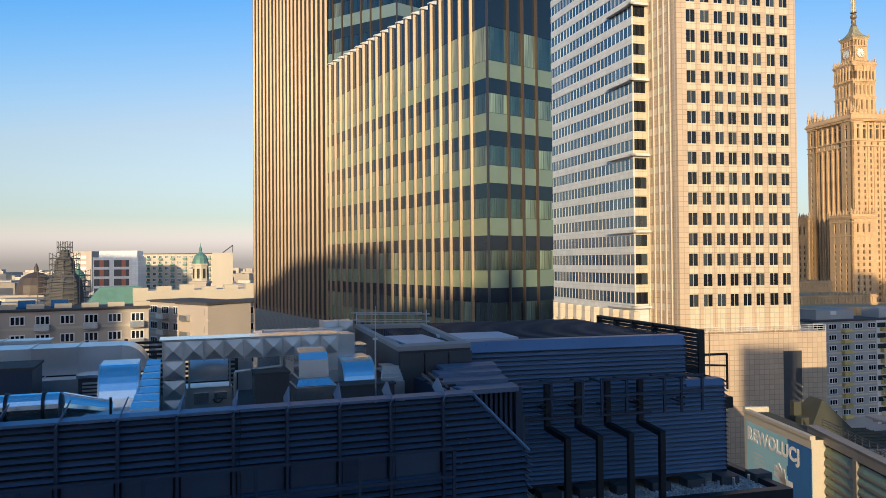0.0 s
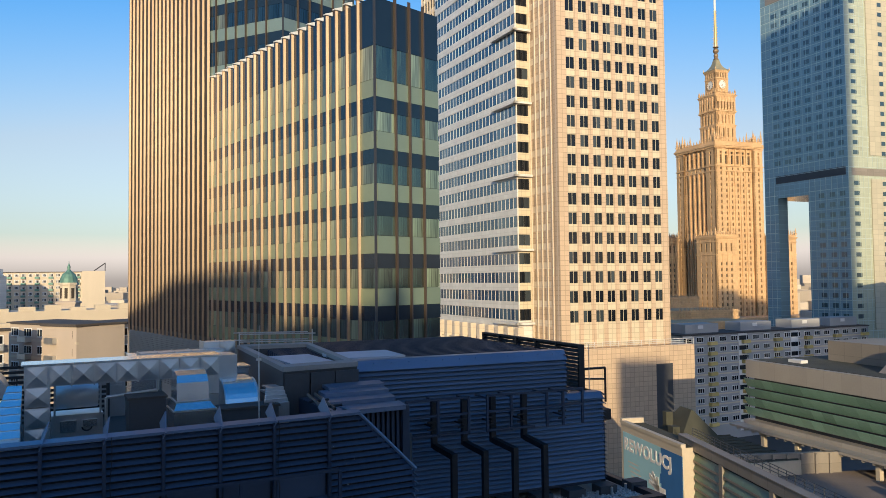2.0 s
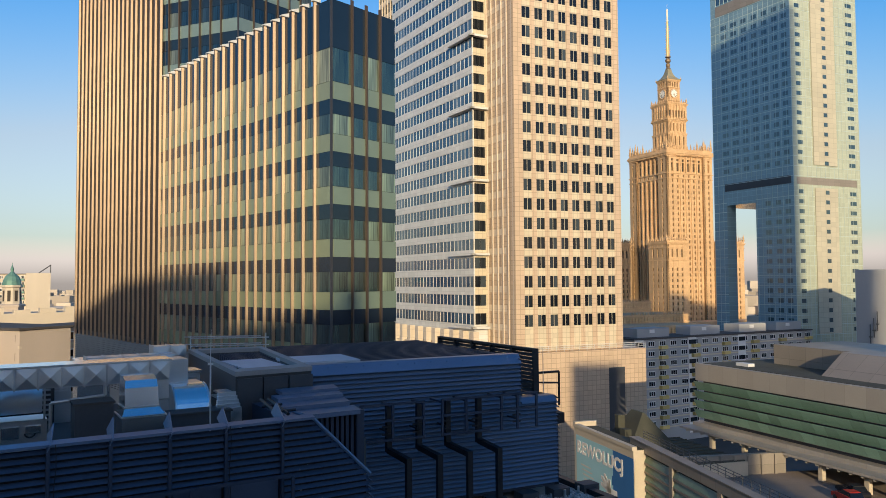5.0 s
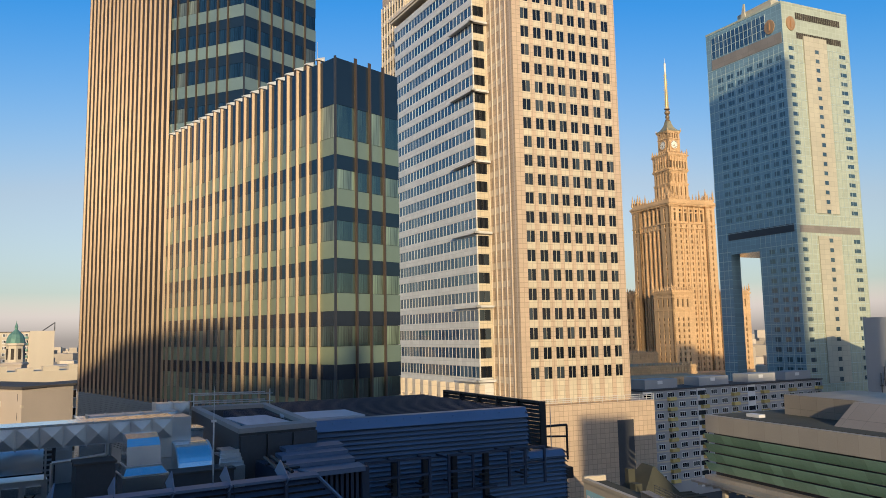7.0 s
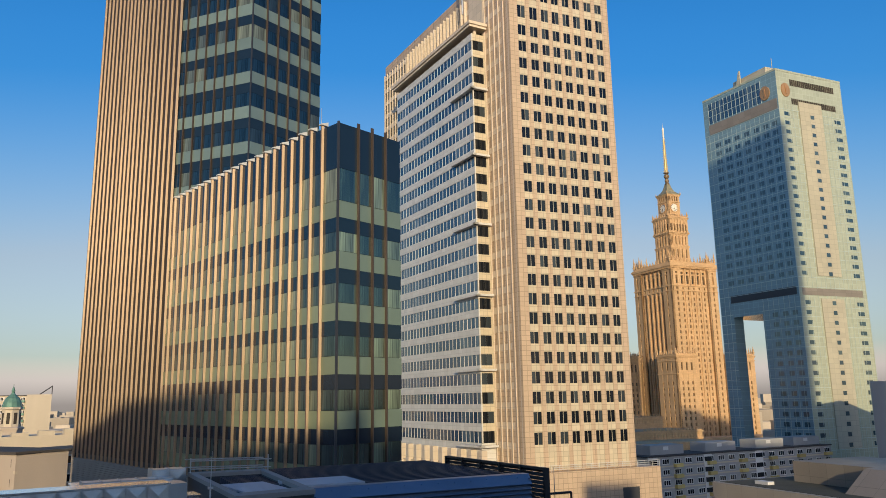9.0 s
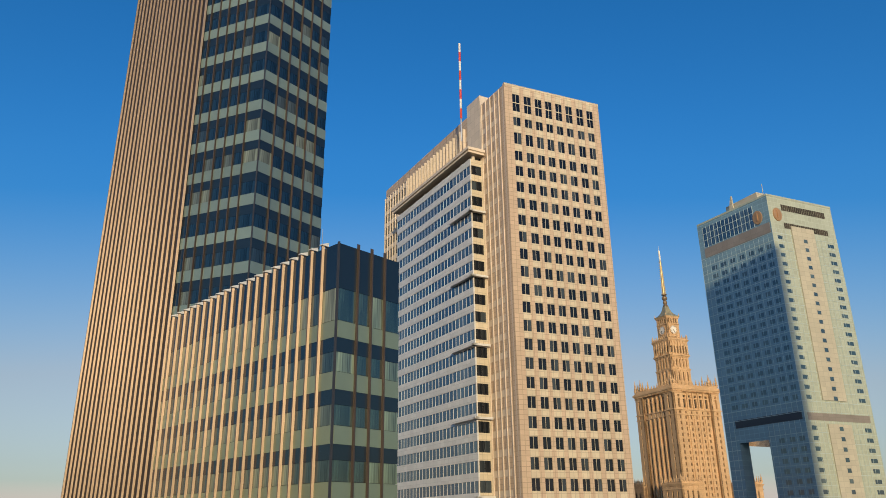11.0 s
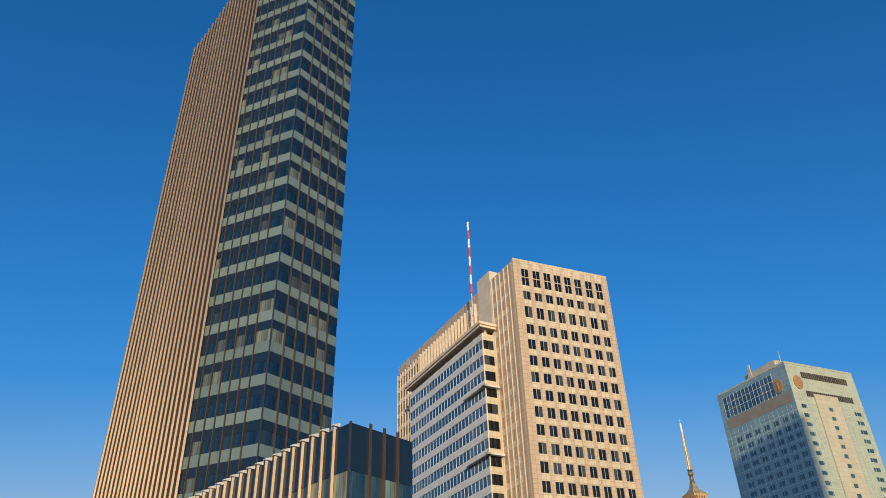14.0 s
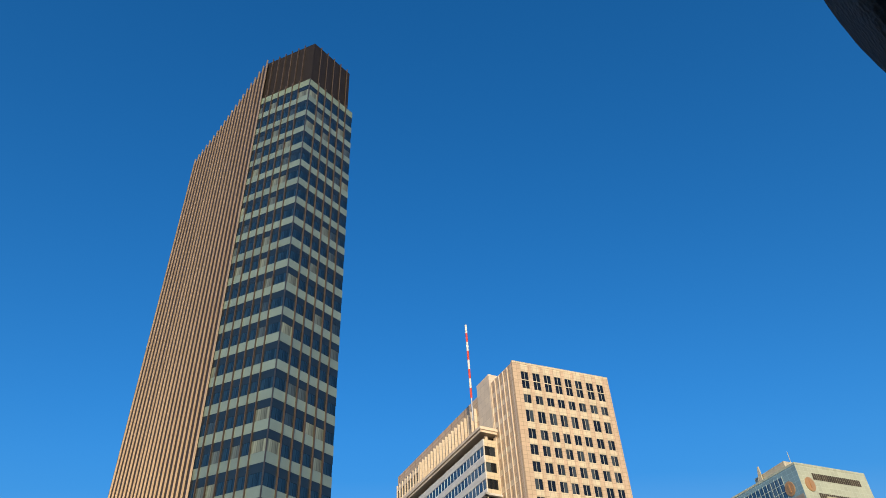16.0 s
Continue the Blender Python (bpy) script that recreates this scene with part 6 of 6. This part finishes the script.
def elbow(name, label, x0, x1, y, z0, z1, m="shiny", depth=0.9, n=10, flip=False):
    """A duct bend: quarter round rising from the deck and turning away."""
    th = thing(name, label, "air duct", (*RW.p((x0 + x1) / 2, -y), z0), "roof ducts")
    k = Mb()
    rings = []
    h = z1 - z0
    for i in range(n + 1):
        a = math.pi / 2 * i / n
        yy, zz = y + depth * (1 - math.cos(a)), z0 + h * math.sin(a)
        rings.append([(x0, yy, zz), (x1, yy, zz), (x1, y + depth, z0), (x0, y + depth, z0)])
    k.sweep([[r[0] for r in rings] + [(x0, y + depth, z0)], [r[1] for r in rings] + [(x1, y + depth, z0)]])
    part("bend", k, M[m], th, RW.m(), smooth=False)
    for x in (x0, x1):
        k = Mb()
        k.sweep([[(x + o, r[0][1] - .02, r[0][2] + .02) for r in rings] + [(x + o, y + depth, z0)] for o in (-0.02, 0.02)])
        part("rim", k, M["galv"], th, RW.m())
    k = Mb()
    k.box(x0, x1, y + depth, y + depth + 0.9, z0, z1)
    part("tail", k, M["galv"], th, RW.m())
    return th


# gate-shaped duct
gd = box_duct("gate_duct", "galvanised cross-creased duct forming a gate", 3.08, 7.86, 4.0, 4.9, 37.36, 37.9, flange=0.53)
for x0 in (3.08,):
    for j in range(4):
        k = Mb()
        a, b = 35.3 + j * 0.52, 35.3 + (j + 1) * 0.515
        k.box(x0, x0 + 0.58, 4.0, 4.9, a, b)
        cx_, cz_ = x0 + 0.29, (a + b) / 2
        v0 = len(k.v)
        k.v += [Vector(q) for q in ((x0 + .02, 3.998, a + .02), (x0 + .56, 3.998, a + .02), (x0 + .56, 3.998, b - .02), (x0 + .02, 3.998, b - .02), (cx_, 3.95, cz_))]
        for q in ((0, 1, 4), (1, 2, 4), (2, 3, 4), (3, 0, 4)):
            k.f.append([v0 + t for t in q])
            k.mi.append(0)
        part("leg_section", k, M["galv"], gd, RW.m())
for j in range(4):
    k = Mb()
    k.box(7.35, 7.85, 4.05, 4.85, 35.3 + j * 0.52, 35.8 + j * 0.52)
    part("leg_section", k, M["galv"], gd, RW.m())
k = Mb()
k.box(3.0, 7.9, 3.95, 4.95, 37.9, 37.94)
part("cover_sheet", k, M["shiny"], gd, RW.m())
# air unit with a bright drum
ah = thing("air_handling_unit", "air handling unit with a polished aluminium drum", "air unit", (*RW.p(4.3, -5.4), 35.3))
k = Mb()
k.tube((3.80, 5.4, 36.93), (4.84, 5.4, 36.93), 0.36, n=28)
part("drum", k, M["drum"], ah, RW.m(), label="polished aluminium drum", smooth=True)
k = Mb()
k.box(3.7, 4.95, 5.0, 5.9, 35.3, 36.45)
k.box(3.75, 3.8, 4.98, 5.02, 36.45, 37.3)
k.box(4.86, 4.91, 4.98, 5.02, 36.45, 37.3)
part("casing", k, M["galv"], ah, RW.m())
k = Mb()
k.box(3.9, 4.3, 4.95, 5.0, 36.0, 36.3)
k.box(4.45, 4.8, 4.93, 5.0, 36.1, 36.3)
part("control_box", k, M["shiny"], ah, RW.m())
k = Mb()
for i in range(8):
    a = math.pi * i / 8
    k.tube((4.55 + .12 * math.cos(a), 4.9, 36.12 - .1 * math.sin(a)), (4.55 + .12 * math.cos(a + math.pi / 8), 4.9, 36.12 - .1 * math.sin(a + math.pi / 8)), 0.02, n=5)
part("cable_loop", k, M["black"], ah, RW.m())
# upright duct with a splayed foot
vd = thing("riser_duct", "smooth sheet-metal riser duct with splayed foot", "air duct", (*RW.p(6.9, -2.8), 35.3), "roof ducts")
k = Mb()
k.sweep([[(6.38, 2.3, 35.3), (7.42, 2.3, 35.3), (7.42, 3.4, 35.3), (6.38, 3.4, 35.3)], [(6.38, 2.3, 36.72), (7.42, 2.3, 36.72), (7.42, 3.4, 36.72), (6.38, 3.4, 36.72)],
         [(6.48, 2.5, 36.92), (7.28, 2.5, 36.92), (7.28, 3.4, 36.92), (6.48, 3.4, 36.92)]])
part("foot", k, M["shiny"], vd, RW.m())
k = Mb()
k.sweep([[(6.48, 2.5, 36.92), (7.28, 2.5, 36.92), (7.28, 3.4, 36.92), (6.48, 3.4, 36.92)], [(6.48, 2.52, 37.4), (7.26, 2.52, 37.4), (7.26, 3.4, 37.4), (6.48, 3.4, 37.4)],
         [(6.5, 2.65, 37.58), (7.25, 2.65, 37.58), (7.25, 3.4, 37.58), (6.5, 3.4, 37.58)], [(6.5, 3.0, 37.66), (7.25, 3.0, 37.66), (7.25, 3.4, 37.66), (6.5, 3.4, 37.66)]])
part("shaft", k, M["shiny"], vd, RW.m())
k = Mb()
k.box(6.36, 7.44, 2.28, 3.4, 36.70, 36.74)
k.box(6.46, 7.30, 2.48, 3.4, 36.9, 36.94)
part("flange", k, M["galv"], vd, RW.m())
elbow("duct_bend", "polished duct bend beside the roof house", 8.1, 9.05, 4.3, 36.2, 37.08)
elbow("duct_bend", "wide polished duct bend on the roof", 1.55, 2.5, 3.2, 35.9, 37.36)
box_duct("long_duct", "long galvanised duct with rounded end", -3.0, 1.9, 7.0, 8.4, 36.75, 37.55, creases=False, flange=1.2)
elb = Mb()
lt = thing("duct_end", "rounded end of a long galvanised duct", "air duct", (*RW.p(2.2, -7.7), 36.0), "roof ducts")
rings = [[(1.9 + 0.75 * math.sin(a), 36.75 - 0.75 + 0.75 + 0.8 * math.cos(a)) for a in [math.pi / 2 * i / 8 for i in range(9)]] + [(1.9, 36.75)]]
elb.sweep([[(x, y, z) for x, z in rings[0]] for y in (7.0, 8.4)])
part("end_bend", elb, M["galv"], lt, RW.m())
box_duct("low_duct", "dusty galvanised duct under the long duct", -2.0, 1.7, 6.2, 6.9, 36.2, 36.72, creases=False, flange=0.9)
box_duct("rear_duct", "galvanised duct along the rear fence", -3.0, -0.3, 9.0, 9.8, 37.2, 37.62, creases=False, flange=1.1)
# flat ribbed run stepping back
fr_ = thing("ribbed_duct", "flat ribbed duct rising in folds", "air duct", (*RW.p(2.8, -3.6), 35.3), "roof ducts")
for i in range(7):
    k = Mb()
    k.sweep([[(2.35 + i * .05, 2.3 + i * .36, 36.45 + i * .13), (3.02, 2.3 + i * .36, 36.45 + i * .13), (3.02, 2.66 + i * .36, 36.56 + i * .13), (2.38 + i * .05, 2.66 + i * .36, 36.56 + i * .13)],
             [(2.35 + i * .05, 2.3 + i * .36, 36.2), (3.02, 2.3 + i * .36, 36.2), (3.02, 2.66 + i * .36, 36.2), (2.38 + i * .05, 2.66 + i * .36, 36.2)]])
    part("fold", k, M["shiny"], fr_, RW.m())
k = Mb()
k.box(1.3, 3.02, 1.6, 2.3, 35.3, 36.42)
part("trunk", k, M["galv"], fr_, RW.m())
# round duct with couplings
rd = thing("round_duct", "round galvanised duct with black couplings", "air duct", (*RW.p(0.2, -1.6), 35.5), "roof ducts")
k = Mb()
k.tube((-2.5, 1.7, 36.75), (0.9, 1.7, 36.75), 0.32, n=20)
k.tube((0.9, 1.7, 36.75), (1.9, 2.1, 36.5), 0.32, 0.25, n=20)
part("pipe", k, M["shiny"], rd, RW.m())
for x in (-0.9, -0.2, 0.55):
    k = Mb()
    k.tube((x, 1.7, 36.75), (x + 0.07, 1.7, 36.75), 0.36, n=20)
    part("coupling", k, M["black"], rd, RW.m())


def crate(name, label, x0, x1, y0, y1, z1, m="charcoal"):
    th = thing(name, label, "plant box", (*RW.p((x0 + x1) / 2, -(y0 + y1) / 2), 35.3), "dark plant boxes")
    k = Mb()
    k.box(x0, x1, y0, y1, 35.3, z1 - 0.06)
    part("body", k, M[m], th, RW.m())
    k = Mb()
    k.box(x0 - 0.04, x1 + 0.04, y0 - 0.04, y1 + 0.04, z1 - 0.06, z1)
    part("lid", k, M["roof_felt"], th, RW.m())


crate("plant_box", "charcoal plant box with felt lid", 5.45, 6.35, 3.4, 4.2, 37.0)
crate("plant_box", "dark blue plant box near the round duct", -1.6, 0.05, 3.5, 5.0, 37.45, "navy_dark")
crate("plant_box", "low dark plinth box", 7.75, 9.3, 3.2, 3.9, 36.55)
# ribbed small duct
sd = thing("bellows_duct", "small ribbed galvanised duct", "air duct", (*RW.p(9.3, -3.7), 35.3), "roof ducts")
for i in range(5):
    k = Mb()
    k.box(8.95 + i * .05, 9.65, 3.35 + i * 0.14, 3.46 + i * .14, 35.3, 36.55 + i * 0.09)
    part("rib", k, M["galv"], sd, RW.m())
# rods, pipes
rod = thing("lightning_mast", "slim galvanised lightning rod on the roof", "lightning rod", (*RW.p(8.28, -1.4), 35.3))
k = Mb()
k.tube((8.28, 1.4, 35.3), (8.28, 1.4, 38.0), 0.02, n=8)
part("pole", k, M["galv"], rod, RW.m())
k = Mb()
k.tube((8.28, 1.4, 38.0), (8.29, 1.4, 38.85), 0.009, 0.005, n=6)
k.box(8.22, 8.34, 1.37, 1.43, 37.97, 38.02)
part("tip", k, M["galv"], rod, RW.m())
pp = thing("pipe_run", "grey insulated pipes on brackets", "pipe", (*RW.p(5.3, -4.6), 35.3))
for (a, b) in (((5.0, 4.6, 36.9), (6.3, 4.6, 37.0)), ((5.0, 4.6, 36.9), (5.0, 4.6, 36.2)), ((6.3, 4.6, 37.0), (6.3, 4.6, 37.3)), ((5.6, 4.6, 36.95), (5.6, 4.3, 36.5))):
    k = Mb()
    k.tube(a, b, 0.045, n=8)
    part("pipe", k, M["galv"], pp, RW.m())
k = Mb()
k.tube((2.0, 1.2, 35.3), (2.0, 1.2, 36.95), 0.03, n=6)
solid("vent_pipe", k, M["black"], "thin black vent pipe on the roof", "pipe", RW.m())
# rear fence
rf = thing("rear_fence", "black louvred fence behind the ducts", "fence", (*RW.p(2, -10), 35.3))
for j in range(12):
    k = Mb()
    z = 35.5 + j * 0.16
    k.box(-3, 5.5, 10, 10.06, z, z + 0.09)
    part("slat", k, M["black"], rf, RW.m())
for i in range(8):
    k = Mb()
    k.box(-3 + i * 1.2, -2.9 + i * 1.2, 9.95, 10.1, 35.3, 37.45)
    part("post", k, M["black"], rf, RW.m())
box_duct("far_duct", "cross-creased galvanised duct near the rear edge", 6.6, 9.6, 11.5, 12.3, 36.95, 37.4, flange=0.6)
box_duct("far_duct", "upper galvanised duct by the roof house", 9.0, 10.2, 12.4, 13.2, 36.9, 37.62, flange=0.6)
box_duct("side_duct", "pale galvanised duct joining the gate duct", 7.9, 8.7, 5.6, 6.6, 36.2, 37.75, creases=False, flange=0.9)

# ---- small roof clutter ----
for i, (x_, y_, w_, d_, z_, mt, lb) in enumerate(((6.5, 13.2, 1.1, 1.6, 37.15, "shiny", "pale sheet-metal hatch near the rear edge"),
                                                 (5.2, 11.2, 0.9, 0.8, 37.0, "galv", "small galvanised fan box"),
                                                 (8.6, 7.4, 0.9, 0.9, 37.2, "galv", "galvanised filter box beside the duct"),
                                                 (0.9, 5.2, 0.8, 0.7, 36.95, "charcoal", "charcoal switch box under the ducts"))):
    th = thing("roof_unit", lb, "plant box", (*RW.p(x_, -y_), 35.3), "small roof units")
    k = Mb()
    k.box(x_, x_ + w_, y_, y_ + d_, 35.3, z_ - 0.08)
    part("body", k, M[mt], th, RW.m())
    k = Mb()
    k.box(x_ - 0.05, x_ + w_ + 0.05, y_ - 0.05, y_ + d_ + 0.05, z_ - 0.08, z_)
    part("lid", k, M["shiny"], th, RW.m())
    for j in range(5):
        k = Mb()
        k.box(x_ + 0.1, x_ + w_ - 0.1, y_ - 0.03, y_, z_ - 0.25 - j * 0.1, z_ - 0.2 - j * 0.1)
        part("vent_slat", k, M["galv"], th, RW.m())
# earthing cables over the screen
for s0 in (4.75, 8.35):
    k = Mb()
    pts_ = [(s0 + 0.02 * math.sin(j), -0.12 - 0.01 * (j % 2), 36.7 - j * 0.22) for j in range(12)]
    for a, b in zip(pts_, pts_[1:]):
        k.tube(a, b, 0.009, n=5)
    solid("earthing_cable", k, M["black"], "thin black earthing cable down the louvres", "cable", RW.m())
# bright bolt heads on the screen and the plant house
rg3 = random.Random(3)
for i in range(5):
    k = Mb()
    x_, z_ = rg3.uniform(9.7, 11.2), rg3.uniform(34.6, 36.2)
    if z_ > 36.5 - (x_ - 10.4) * 0.95:
        z_ -= 0.9
    k.tube((x_, -0.03, z_), (x_, -0.06, z_), 0.016, n=6)
    part("bolt", k, M["shiny"], scr, RW.m())
for i in range(12):
    k = Mb()
    x_ = 0.8 + i * 0.62
    k.tube((x_, 0.05, 37.16), (x_, 0.02, 37.2), 0.018, n=6)
    part("bolt", k, M["shiny"], bw, BG.m())
# bracing of the open pipe frames
for x_ in (2.6, 3.7, 4.75, 5.95, 7.6):
    k = Mb()
    k.box(x_ - 0.16, x_ + 0.16, -0.62, -0.58, 35.2, 35.26)
    k.box(x_ - 0.16, x_ + 0.16, -0.62, -0.58, 34.95, 35.0)
    k.box(x_ - 0.02, x_ + 0.02, -0.62, 0.05, 35.05, 35.1)
    part("pipe_clamp", k, M["black"], bw, BG.m())
